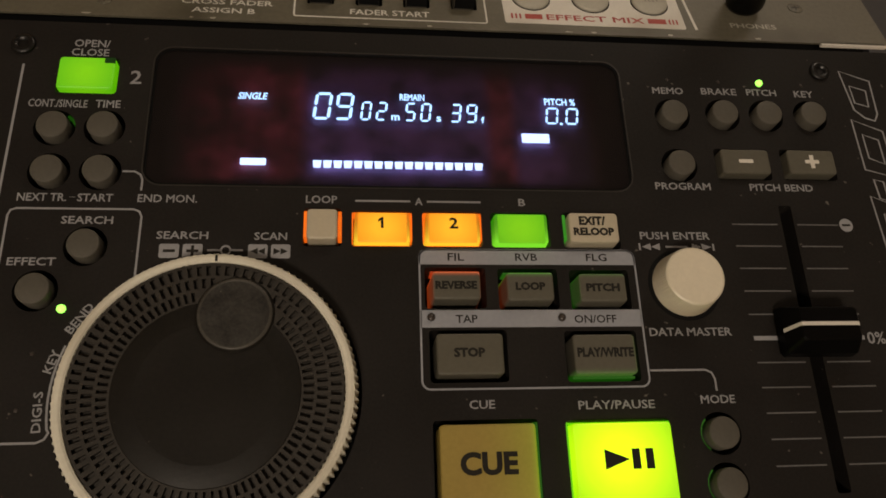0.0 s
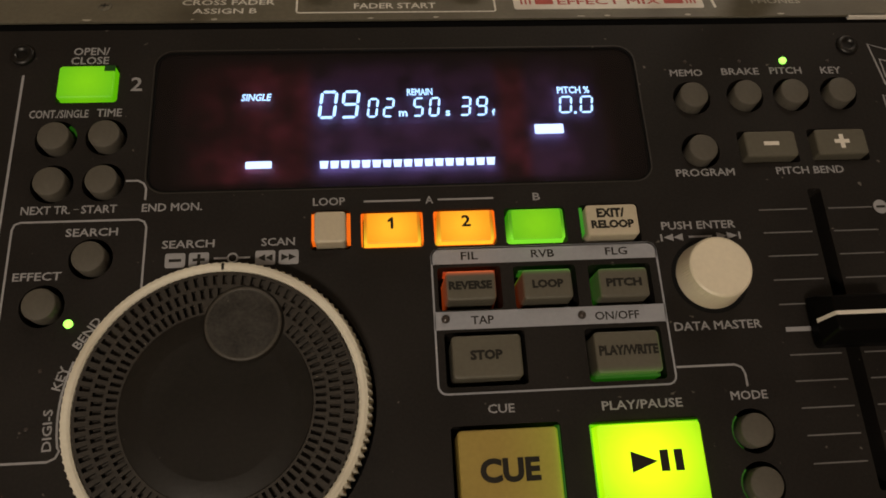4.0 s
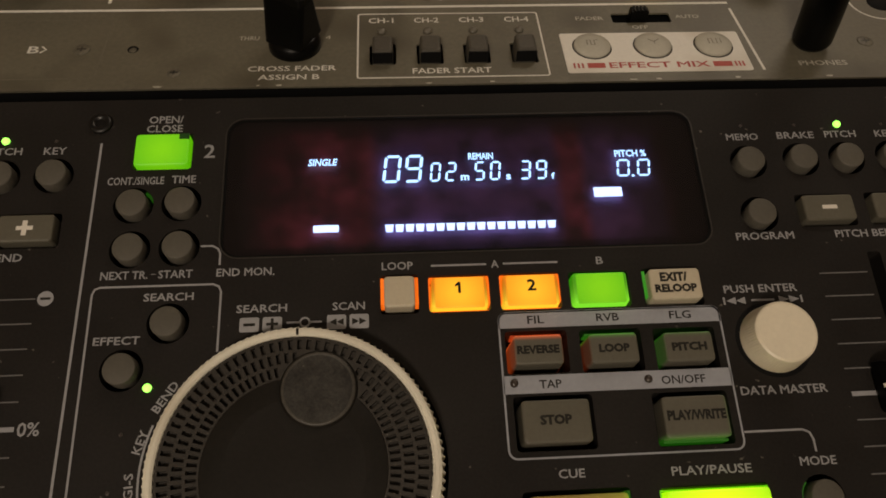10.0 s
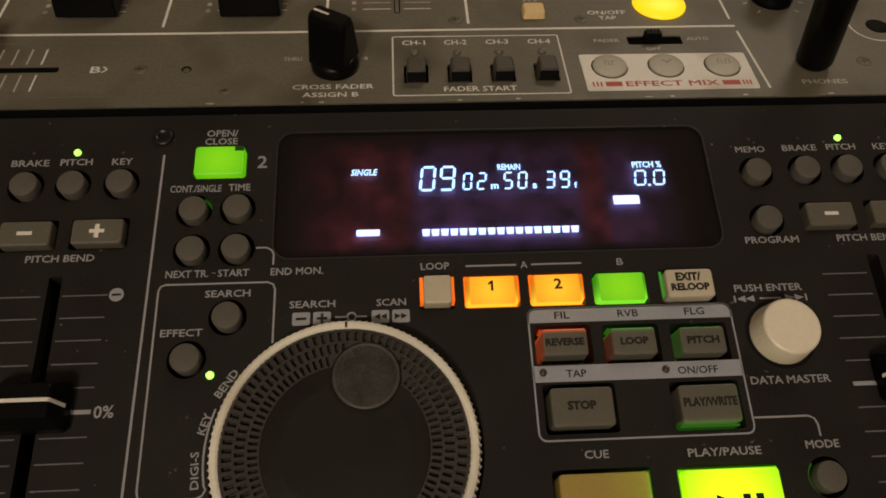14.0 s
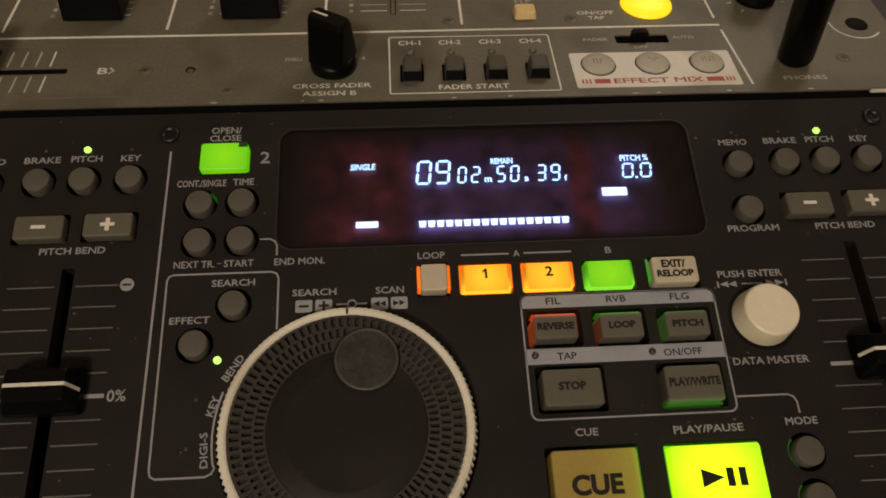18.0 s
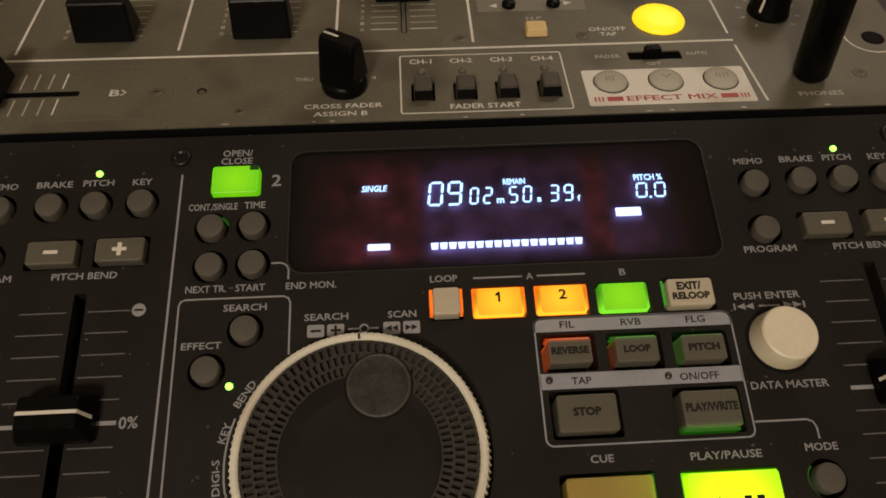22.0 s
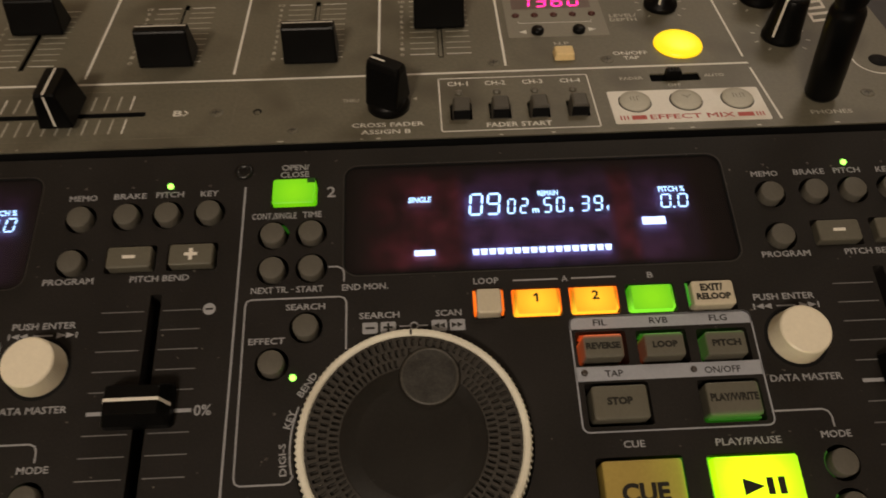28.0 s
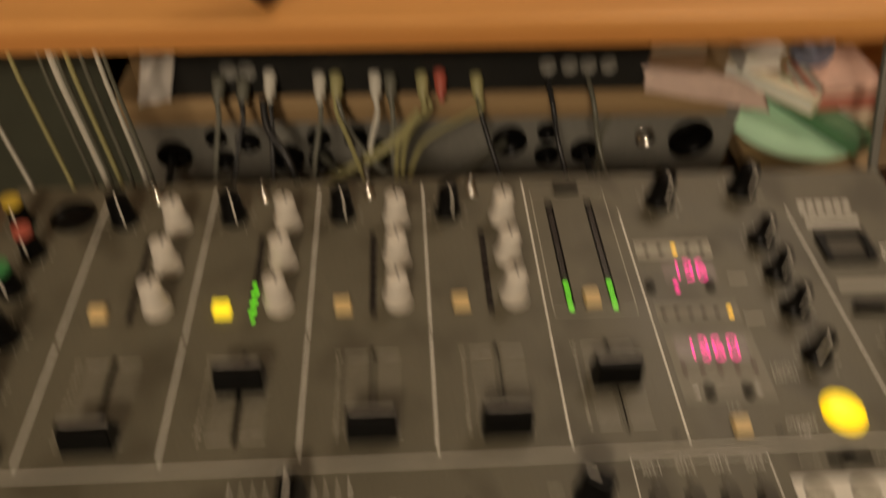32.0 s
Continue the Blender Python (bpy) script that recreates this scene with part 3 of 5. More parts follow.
part("chassis", box(-236, -146, -108, 237, 3, -10.0), M_WELL, ctrl, "black housing under the panel")
for x in (0.0, 218.0):
    screw = part("panel_screw", lambda: lathe([(3.0, 0.05), (3.0, 0.5), (2.5, 0.9), (1.5, 0.95), (1.4, 0.3)], 20), M_SCREW, ctrl, at=(x, 0.3, 0), key="panel_screw")


def lit_key(name, dx, k, mat, skirt=None, h=KEY_H, label=""):
    x, y, w, d = RECT[k]
    key = part(name, lambda: cap_shape(w, d, h, 0.9, 0.5, -9.6, 0.0 if not skirt else 0.3), mat, ctrl, label, at=(x + dx, y, 0), key=("cap", w, d, h, mat.name))
    return key


def glow(name, dx, k, side, mat, owner):
    """A lit light guide in the gap beside a key."""
    x, y, w, d = RECT[k]
    g = WELL[k] * 0.9
    lay = {"left": (-w / 2 - g, -d / 2 + 1.6, -w / 2 - 0.05, d / 2 + g * 0.5), "right": (w / 2 + 0.05, -d / 2 + 1.6, w / 2 + g, d / 2 + g * 0.5), "top": (-w / 2, d / 2 + 0.05, w / 2, d / 2 + g * 0.4),
           "bottom": (-w / 2, -d / 2 - g * 0.5, w / 2, -d / 2 - 0.05)}[side]
    part(name, box(lay[0], lay[1], -4.5, lay[2], lay[3], -0.5), mat, owner)


def on_key(text, dx, k, x0, x1, y0, y1, h, owner, mat=None, bold=0.055):
    x, y, w, d = RECT[k]
    sx, sy = NUDGE[k]
    word(text, x0 + sx - x, x1 + sx - x, y0 + sy - y, y1 + sy - y, owner, 0, mat or M_DARKPRINT, h + 0.08, name="key_legend", bold=bold)


def display(dx, number):
    part("display_floor", lambda: sheet(rounded(26.0, -45.0, 164.0, 6.0, 4.5, 6), -9.7), M_WELL, ctrl, at=(dx, 0, 0), key="display_floor")
    pane = part("display_window", lambda: sheet(rounded(33.0, -38.7, 157.4, 0.8, 4.5, 6), -0.7), M_GLASS, ctrl, "smoked glass display window", at=(dx, 0, 0), key="display_window")
    part("window_groove", lambda: ribbon(rounded(33.2, -38.5, 157.2, 0.6, 4.3, 6), 0.6, -0.5, True), M_WELL, pane, key="window_groove")
    # line painted lighter for the highlight round the window
    part("rim_highlight", lambda: ribbon(rounded(32.7, -39.0, 157.7, 1.1, 4.8, 6), 0.28, 0.06, True), M_RIMLINE, ctrl, at=(dx, 0, 0), key="rim_highlight")
    pane.visible_shadow = False
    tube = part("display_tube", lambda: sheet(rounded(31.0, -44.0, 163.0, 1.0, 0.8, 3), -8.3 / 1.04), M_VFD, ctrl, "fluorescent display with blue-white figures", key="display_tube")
    tube.matrix_basis = Matrix.Translation(Vector((dx - 3.43, 4.88, 0)) * MM) @ Matrix.Scale(1.0402, 4)
    z = -7.0 / 1.04
    for s, x0, x1, y0, y1, w in (("09", 74.0, 83.8, -19.2, -11.8, 0.8), ("02", 86.2, 92.6, -19.2, -14.1, 0.6), ("50", 97.8, 104.3, -19.2, -14.1, 0.6), ("39", 109.8, 116.6, -19.2, -14.1, 0.6), ("00", 135.7, 145.0, -19.0, -14.4, 0.6)):
        step = (x1 - x0 + (1.4 if s == "09" else 1.7)) / 2
        wide = step - (2.6 if s == "00" else 1.9)
        for i, ch in enumerate(s):
            a = x0 + i * step
            part("lit_figure", lambda: sheets(digit_segments(ch, 0, wide, y0, y1, w), 0), M_SEG, tube, at=(a, 0, z), key=("figure", ch, round(step, 2), y0, w))
    part("decimal_point", lambda: sheet(circle(139.75, -19.1, 0.42, 8), z), M_SEG, tube, key="point")
    for s, x0, x1, y0, y1, sl in (("SINGLE", 54.5, 62.1, -14.1, -12.0, 0.2), ("REMAIN", 96.4, 103.0, -13.2, -11.2, 0.0), ("PITCH %", 135.6, 144.2, -13.3, -11.3, 0.0), ("m", 94.1, 96.3, -19.3, -17.7, 0.0), ("s", 106.0, 107.3, -19.4, -17.8, 0.0), ("f", 118.0, 118.9, -19.5, -17.6, 0.0)):
        word(s, x0, x1, y0, y1, tube, 0, M_SEG, z, slant=sl, name="lit_word", bold=0.03)
    for x0, y0, x1, y1 in ((56.1, -33.1, 62.5, -31.1), (128.6, -25.1, 136.1, -22.3)):
        part("lit_bar", lambda: sheet(rounded(x0, y0, x1, y1, 0.2, 1), z), M_SEG_HOT, tube, key=("lit_bar", x0))
    for a in (86.2, 90.2, 97.8, 101.8, 109.8, 114.0):
        part("unlit_figure", lambda: sheets(digit_segments("8", 0, 2.2, -19.2, -14.1, 0.5), 0), M_SEG_OFF, tube, at=(a, 0, z - 0.5), key="unlit_figure")
    n = 17
    pitch = 44.0 / n
    for i in range(n):
        part("position_block", lambda: sheet([(0.1, -33.5), (pitch - 0.75, -33.5), (pitch - 0.45, -31.4), (-0.1, -31.4)], 0), M_SEG_HOT, tube, at=(74.2 + i * pitch, 0, z), key="position_block")


def arrows(x0, x1, y, h, parent, dx, way, mat, z=0.12, bar=True):
    """Two triangles and a bar, as on a skip key."""
    w = x1 - x0
    loops, t = [], (w - (0.8 if bar else 0)) / 2
    for i in range(2):
        a = i * t + (0.8 if way < 0 and bar else 0)
        loops.append([(a, 0), (a + t, h / 2), (a + t, -h / 2)][::-1] if way < 0 else [(a, -h / 2), (a + t, 0), (a, h / 2)])
    if bar:
        b = 0 if way < 0 else w - 0.5
        loops.append([(b, -h / 2), (b + 0.5, -h / 2), (b + 0.5, h / 2), (b, h / 2)])
    part("skip_sign", lambda: sheets(loops, 0), mat, parent, at=(x0 + dx, y, z), key=("arrows", round(w, 1), h, way, bar, mat.name))


DIMPLE = (5.0, 17.4)


def jog_ribs():
    """The platter's outer ring with three rows of small pits."""
    cols, bm = 168, bmesh.new()
    radii = [20.2, 20.7, 23.0, 23.7, 26.0, 26.7, 29.0, 29.6]
    grid = [[bm.verts.new((r * math.cos(2 * math.pi * i / cols), r * math.sin(2 * math.pi * i / cols), 4.6)) for i in range(cols)] for r in radii]
    for k in range(len(radii) - 1):
        for i in range(cols):
            j = (i + 1) % cols
            q = (grid[k][i], grid[k + 1][i], grid[k + 1][j], grid[k][j])
            mid = sum((v.co for v in q), Vector()) / 4
            smooth = math.hypot(mid.x - DIMPLE[0], mid.y - DIMPLE[1]) < 9.0
            if k % 2 == 1 and (i + (1 if k == 3 else 0)) % 2 and not smooth:
                low = [bm.verts.new((v.co.x, v.co.y, 3.4)) for v in q]
                for a in range(4):
                    bm.faces.new((q[a], q[(a + 1) % 4], low[(a + 1) % 4], low[a]))
                bm.faces.new(low)
            else:
                bm.faces.new(q)
    return bm


def deck(dx, number):
    for i, (name, x, y) in enumerate(ROUND):
        b = part(name, lambda: lathe([(3.85, -9.6), (3.75, KEY_H - 0.35), (3.62, KEY_H - 0.08), (3.4, KEY_H), (0.3, KEY_H + 0.04)], 32), M_RUBBER, ctrl, "round grey rubber button" if i == 0 else "", at=(x + dx, y, 0), key="round_button")
        if i in (0, 11, 12):
            a0, a1 = (22, 58) if i == 0 else (130, 235)
            ring = arc(0, 0, 4.3, a0, a1, 8), arc(0, 0, 5.15, a0, a1, 8)
            part("light_guide", lambda: loft([[(x_, y_, z_) for x_, y_ in ring[0] + ring[1][::-1]] for z_ in (-2.5, -1.0)], base=True), M_GREEN_GLOW, b, "green lit edge", key=("guide", i))
    display(dx, number)
    lit_key("open_button", dx, "eject", M_GREEN_LIT, h=1.5, label="bright green lit open and close button")
    x, y, w, d = RECT["eject"]
    part("corner_notch", lambda: box(w / 2 - 2.7, d / 2 - 1.7, 1.2, w / 2 - 0.1, d / 2 - 0.1, 1.62, 0.1), M_GREEN_DARK, ctrl, at=(x + dx, y, 0), key="notch")
    for k, sign in (("bend_minus", "-"), ("bend_plus", "+")):
        x, y, w, d = RECT[k]
        key = lit_key("bend_button", dx, k, M_KEYCAP, h=1.9)
        part("key_legend", lambda: sheet(rounded(-2.0, -0.55, 2.0, 0.55, 0.1, 1), 0), M_LINE, key, at=(0, 0, 1.98), key="minus_sign")
        if sign == "+":
            part("key_legend", lambda: sheet(rounded(-0.6, -2.0, 0.6, 2.0, 0.1, 1), 0), M_LINE, key, at=(0, 0, 2.0), key="plus_bar")
    key = lit_key("loop_button", dx, "loop", M_PALECAP, h=2.4, label="pale loop button with an orange lit edge")
    glow("light_guide", dx, "loop", "right", M_AMBER_SIDE, key)
    glow("light_guide", dx, "loop", "left", M_AMBER_SIDE, key)
    for k, s, x0, x1 in (("one", "1", 90.2, 91.8), ("two", "2", 107.9, 110.1)):
        key = lit_key("cue_point_button", dx, k, M_AMBER_BLOCK, True, 1.2, "amber lit rectangular button")
        part("key_face", lambda: cap_shape(12.0, 7.7, 0.34, 0.5, 0.2, 0.0), M_AMBER_LIT, key, "bright amber face", at=(0, -0.15, 1.0), key="amber_face")
        if s == "1":
            part("key_legend", lambda: sheet([(-0.35, -0.4), (0.3, -0.4), (0.3, 2.5), (-0.2, 2.5), (-1.05, 1.8), (-1.05, 1.2), (-0.35, 1.6)], 1.42), M_DARKPRINT, key, key="one_sign")
        else:
            on_key(s, dx, k, x0, x1, -51.2, -48.2, 1.3, key, bold=0.03)
        for side in ("left", "right", "bottom", "top"):
            glow("light_guide", dx, k, side, M_AMBER_SIDE, key)
    key = lit_key("b_button", dx, "b", M_GREEN_BLOCK, True, 1.2, "green lit rectangular button")
    part("key_face", lambda: cap_shape(12.0, 7.7, 0.34, 0.5, 0.2, 0.0), M_GREEN_LIT, key, "bright green face", at=(0, -0.15, 1.0), key="green_face")
    key = lit_key("exit_button", dx, "exit", M_PALECAP, h=2.4, label="pale exit and reloop button with a green lit edge")
    on_key("EXIT/", dx, "exit", 140.5, 147.4, -50.2, -48.0, 2.4, key)
    on_key("RELOOP", dx, "exit", 138.9, 149.4, -53.2, -51.0, 2.4, key)
    glow("light_guide", dx, "exit", "left", M_GREEN_EDGE, key)
    for k, s, x0, x1, sides in (("reverse", "REVERSE", 103.8, 113.9, (("top", M_RED_GLOW),)), ("loop_fx", "LOOP", 123.2, 130.6, (("top", M_GREEN_GLOW),)), ("pitch_fx", "PITCH", 140.6, 149.1, ())):
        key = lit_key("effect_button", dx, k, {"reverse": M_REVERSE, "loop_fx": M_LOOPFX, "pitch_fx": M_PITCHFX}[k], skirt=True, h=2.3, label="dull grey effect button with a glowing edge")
        y = RECT[k][1] - NUDGE[k][1]
        on_key(s, dx, k, x0, x1, y - 1.05, y + 1.05, 2.3, key)
        for side, mat in sides:
            glow("light_guide", dx, k, side, mat, key)
    key = lit_key("stop_button", dx, "stop", M_KEYCAP, h=2.3, label="dull grey stop button")
    on_key("STOP", dx, "stop", 107.6, 115.0, -83.6, -81.3, 2.3, key)
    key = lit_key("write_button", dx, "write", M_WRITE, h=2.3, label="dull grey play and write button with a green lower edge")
    on_key("PLAY/WRITE", dx, "write", 136.8, 150.6, -83.7, -81.6, 2.3, key)
    glow("light_guide", dx, "write", "bottom", M_GREEN_GLOW, key)
    key = lit_key("cue_button", dx, "cue", M_CUE, h=2.4, label="large amber cue button, unlit, green spill of the play button in its colour")
    on_key("CUE", dx, "cue", 108.0, 121.0, -109.9, -104.8, 2.4, key, bold=0.045)
    # added green strip, stands for the play key's light in this gap
    glow("light_guide", dx, "cue", "right", M_GREEN_GLOW, key)
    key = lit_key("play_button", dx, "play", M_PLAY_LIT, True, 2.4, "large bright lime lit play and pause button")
    px, py = RECT["play"][0] - NUDGE["play"][0], RECT["play"][1] - NUDGE["play"][1]
    part("key_legend", lambda: sheets([[(140.7 - px, -109.4 - py), (146.6 - px, -107.2 - py), (140.7 - px, -104.9 - py)], [(147.1 - px, -109.4 - py), (149.0 - px, -109.4 - py), (149.0 - px, -104.9 - py), (147.1 - px, -104.9 - py)], [(150.3 - px, -109.4 - py), (152.2 - px, -109.4 - py), (152.2 - px, -104.9 - py), (150.3 - px, -104.9 - py)]], 2.48), M_DARKPRINT, key, key="play_sign")
    for side in ("left", "right", "top"):
        glow("light_guide", dx, "play", side, M_GREEN_LIT, key)
    # jog wheel
    jog = part("jog_wheel", lambda: lathe([(20.3, 4.55), (20.0, 4.75), (12.0, 4.4), (0.5, 4.3)], 96), M_JOG, ctrl, "black jog platter", at=(JOG[0] + dx, JOG[1], 0.5), key="jog_disc")
    part("grip_ring", jog_ribs, M_RIBS, jog, "dark ring with three rows of small pits", key="jog_ribs")
    rim = part("rim", lambda: lathe([(29.6, -3.5), (32.8, -3.5), (32.8, 1.9), (32.6, 3.0), (32.2, 4.0), (31.8, 4.6), (31.1, 4.9), (30.4, 4.8), (29.9, 4.4), (29.8, 2.6)], 240, 0.75, (-4, 4.1), cap=False), M_RIMCREAM, jog, "cream rim with a knurled edge", key="jog_rim")
    part("rim_mark", lambda: sheet([(-0.3, 30.0), (0.3, 30.0), (0.3, 31.6), (-0.3, 31.6)], 4.98), M_DARKPRINT, jog, key="rim_mark")
    part("dimple_collar", lambda: lathe([(9.0, 4.4), (8.7, 4.75), (8.3, 5.3)], 56, cap=False), M_JOG, jog, at=(*DIMPLE, 0), key="dimple_collar")
    part("dimple_lip", lambda: lathe([(8.35, 5.26), (8.15, 5.5), (7.85, 5.6), (7.55, 5.45)], 56, cap=False), M_LIP, jog, "worn lip, painted paler for its highlight", at=(*DIMPLE, 0), key="dimple_lip")
    part("finger_dimple", lambda: lathe([(7.6, 5.5), (7.35, 5.0), (6.8, 4.86), (5.0, 4.80), (0.4, 4.78)], 56), M_DIMPLE, jog, "dusty hollow finger dimple", at=(*DIMPLE, 0), key="dimple")
    # enter knob
    # flat black ring on the panel round the knob, nothing cut in
    part("knob_dark_ring", lambda: lathe([(9.4, 0.02), (9.3, 0.05), (7.0, 0.05)], 48, cap=False), M_WELL, ctrl, at=(167.3 + dx, -64.5, 0), key="knob_dark_ring")
    knob = part("data_knob", lambda: lathe([(8.3, 0.1), (8.15, 1.4), (7.55, 6.3), (7.35, 6.8), (6.9, 7.1), (0.5, 7.15)], 150, 0.09, (1.5, 6.4), crisp=20), M_CREAM, ctrl, "cream fluted data knob", at=(167.3 + dx, -64.5, 0), key="data_knob")
    # pitch fader
    fader = part("pitch_fader", lambda: loft([[(x, y, z) for x, y in rounded(-a, -b - s, a, b - s, 0.8, 2)] for a, b, s, z in ((9.6, 6.2, 0.3, 1.2), (9.3, 5.9, 0.3, 3.6), (7.5, 4.1, 0.0, 8.4), (7.2, 3.8, 0.0, 8.7))], base=True), M_BLACK, ctrl, "black pitch fader cap", at=(198.5 + dx, -77.1, 0), key="pitch_fader")
    part("fader_line", lambda: ribbon([(-7.2, 0.0), (7.2, 0.0)], 0.95, 8.76), M_LINE, fader, key="pitch_line")
    for s in (-1, 1):
        part("fader_line", lambda: loft([[(s * (a_ + w), y_ + k, z_) for w, k in ((-0.12, -0.45), (0.06, -0.45), (0.06, 0.45), (-0.12, 0.45))] for a_, y_, z_ in ((9.34, -0.5, 3.7), (7.54, 0.0, 8.42), (7.24, 0.0, 8.74))], base=True), M_LINE, fader, key=("pitch_side", s))
    part("fader_stem", lambda: box(-1.2, -3.5, -3, 1.2, 3.5, 1.3), M_BLACK, fader, key="pitch_stem")
    # lamps
    for x, y, on in ((18.8, -70.4, True), (198.6, -4.4, True), (103.0, -72.8, False), (134.9, -73.0, False)):
        part("indicator_lamp", lambda: lathe([(1.0, 0), (0.96, 0.5), (0.65, 0.9), (0.1, 1.0)], 16), M_LED_GREEN if on else M_LED_OFF, ctrl, "small green lamp, lit" if on else "", at=(x + dx, y, 0), key=("led", on))
    for x, y in ((171.5, -4.2), (186.5, -4.3), (211.3, -4.6), (14.0, -80.7), (12.5, -93.1)):
        part("lamp_hole", lambda: lathe([(0.45, 0.02), (0.4, 0.15), (0.1, 0.15)], 10), M_LED_OFF, ctrl, at=(x + dx, y, 0), key="lamp_hole")
    # printed fields and lines
    part("printed_band", lambda: sheet(rounded(100.4, -59.4, 155.1, -55.4, 1.6, 4)[:15 - 5] + [(100.4, -59.4), (155.1, -59.4)], 0.1), M_BAR, ctrl, at=(dx, 0, 0), key="band_upper")
    part("printed_band", lambda: sheet([(100.5, -75.3), (155.0, -75.3), (155.0, -71.0), (100.5, -71.0)], 0.1), M_BAR, ctrl, at=(dx, 0, 0), key="band_lower")
    part("printed_frame", lambda: ribbon(rounded(100.5, -90.0, 155.0, -55.5, 2.0, 5), 0.45, 0.1, True), M_BAR, ctrl, at=(dx, 0, 0), key="box_frame")
    lines = {"divider": [(0.9, -5.6), (0.5, -148.0)], "end_mark": [(28.3, -35.5), (31.2, -35.5), (32.6, -36.3), (33.2, -37.6), (33.2, -40.6)], "mode_mark": [(155.4, -86.2), (169.2, -86.2), (170.7, -86.9), (171.3, -88.4), (171.3, -91.3)],
             "a_left": [(84.9, -42.6), (98.6, -42.6)], "a_right": [(102.8, -42.6), (116.5, -42.6)], "skip": [(163.8, -54.4), (169.7, -54.4)],
             "search_link": [(49.9, -56.0), (53.0, -56.0)], "scan_link": [(55.4, -56.0), (58.2, -56.0)],
             "search_box": [(34.0, -62.5), (34.0, -47.6), (33.4, -46.2), (32.0, -45.6), (5.3, -45.6), (4.1, -46.1), (3.6, -47.4), (3.9, -98.0), (4.3, -99.4), (5.6, -100.1), (17.6, -100.1), (19.2, -99.4), (19.9, -98.0)] + arc(JOG[0], JOG[1], 34.4, 191, 160, 8)}
    for k, pts in lines.items():
        part("printed_line", lambda: ribbon(pts, 0.5 if k != "divider" else 0.6), M_PRINT, ctrl, at=(dx, 0, 0), key=("line", k))
    part("printed_ring", lambda: ribbon(circle(0, 0, 1.1, 16), 0.45, 0.12, True), M_PRINT, ctrl, at=(54.2 + dx, -56.0, 0), key="link_ring")
    for i in range(11):
        y, thick = -47.9 - i * 6.12, 1.1 if i == 5 else 0.34
        for x0, x1 in ((182.9, 195.5), (201.1, 212.6)):
            if i == 5:
                x0, x1 = (183.2, 191.0) if x0 < 190 else (205.8, 212.6)
            part("scale_line", lambda: sheet([(x0, -thick / 2), (x1, -thick / 2), (x1, thick / 2), (x0, thick / 2)], 0.1), M_PRINT if i == 5 else M_SCALE, ctrl, at=(dx, y, 0), key=("tick", x0, thick))
    minus = part("minus_sign", lambda: sheet(circle(0, 0, 1.9, 20), 0.1), M_PRINT, ctrl, at=(214.9 + dx, -47.9, 0), key="minus_disc")
    part("minus_bar", lambda: sheet(rounded(-1.2, -0.3, 1.2, 0.3, 0.05, 1), 0.16), M_DARKPRINT, minus, key="minus_bar")
    for x, sign in ((41.1, "-"), (46.5, "+"), (61.7, "<"), (67.1, ">")):
        sq = part("printed_key", lambda: sheet(rounded(-2.3, -1.8, 2.3, 1.8, 0.5, 3), 0.1), M_PRINT, ctrl, at=(x + dx, -56.2, 0), key="printed_key")
        if sign in "-+":
            part("key_sign", lambda: sheet(rounded(-1.4, -0.35, 1.4, 0.35, 0.05, 1), 0.16), M_DARKPRINT, sq, key="key_minus")
            if sign == "+":
                part("key_sign", lambda: sheet(rounded(-0.35, -1.4, 0.35, 1.4, 0.05, 1), 0.18), M_DARKPRINT, sq, key="key_plus")
        else:
            arrows(-1.7, 1.7, 0, 1.7, sq, 0, -1 if sign == "<" else 1, M_DARKPRINT, 0.16, bar=False)
    arrows(156.7, 162.3, -54.4, 1.9, ctrl, dx, -1, M_PRINT)
    arrows(170.9, 176.9, -54.4, 1.9, ctrl, dx, 1, M_PRINT)
    w = lambda *a, **k: word(*a, ctrl, dx, **k)
    w("OPEN/", 12.4, 21.3, 0.2, 2.4)
    w("CLOSE", 12.0, 21.3, -2.6, -0.4)
    w(number, 27.3, 30.1, -10.6, -6.6)
    w("CONT./SINGLE", 3.7, 17.8, -17.9, -15.7)
    w("TIME", 19.7, 25.8, -17.8, -15.6)
    w("NEXT TR.", 5.0, 16.2, -43.7, -41.6)
    w("-", 16.9, 18.2, -42.8, -42.5)
    w("START", 18.7, 26.9, -43.7, -41.6)
    w("END MON.", 32.6, 46.6, -43.7, -41.6)
    w("SEARCH", 15.8, 27.6, -49.5, -47.5)
    w("EFFECT", 5.3, 16.0, -60.0, -58.0)
    w("SEARCH", 37.9, 49.9, -53.2, -51.2)
    w("SCAN", 60.7, 68.5, -53.3, -51.3)
    w("LOOP", 72.7, 80.4, -43.4, -41.3)
    w("A", 99.8, 101.7, -43.6, -41.6)
    w("B", 126.3, 128.1, -43.5, -41.5)
    w("FIL", 107.5, 111.6, -58.4, -56.4, mat=M_DARKPRINT)
    w("RVB", 124.4, 130.0, -58.4, -56.4, mat=M_DARKPRINT)
    w("FLG", 142.5, 147.9, -58.4, -56.4, mat=M_DARKPRINT)
    w("TAP", 108.9, 114.2, -74.2, -72.2, mat=M_DARKPRINT)
    w("ON/OFF", 138.0, 148.6, -74.3, -72.3, mat=M_DARKPRINT)
    w("CUE", 111.2, 117.2, -94.6, -92.6)
    w("PLAY/PAUSE", 136.9, 155.4, -95.1, -93.1)
    w("MODE", 166.9, 175.5, -94.3, -92.3)
    w("DATA MASTER", 156.5, 177.6, -77.8, -75.7)
    w("PUSH ENTER", 157.4, 176.1, -52.4, -50.3)
    w("MEMO", 166.7, 175.6, -8.8, -6.7)
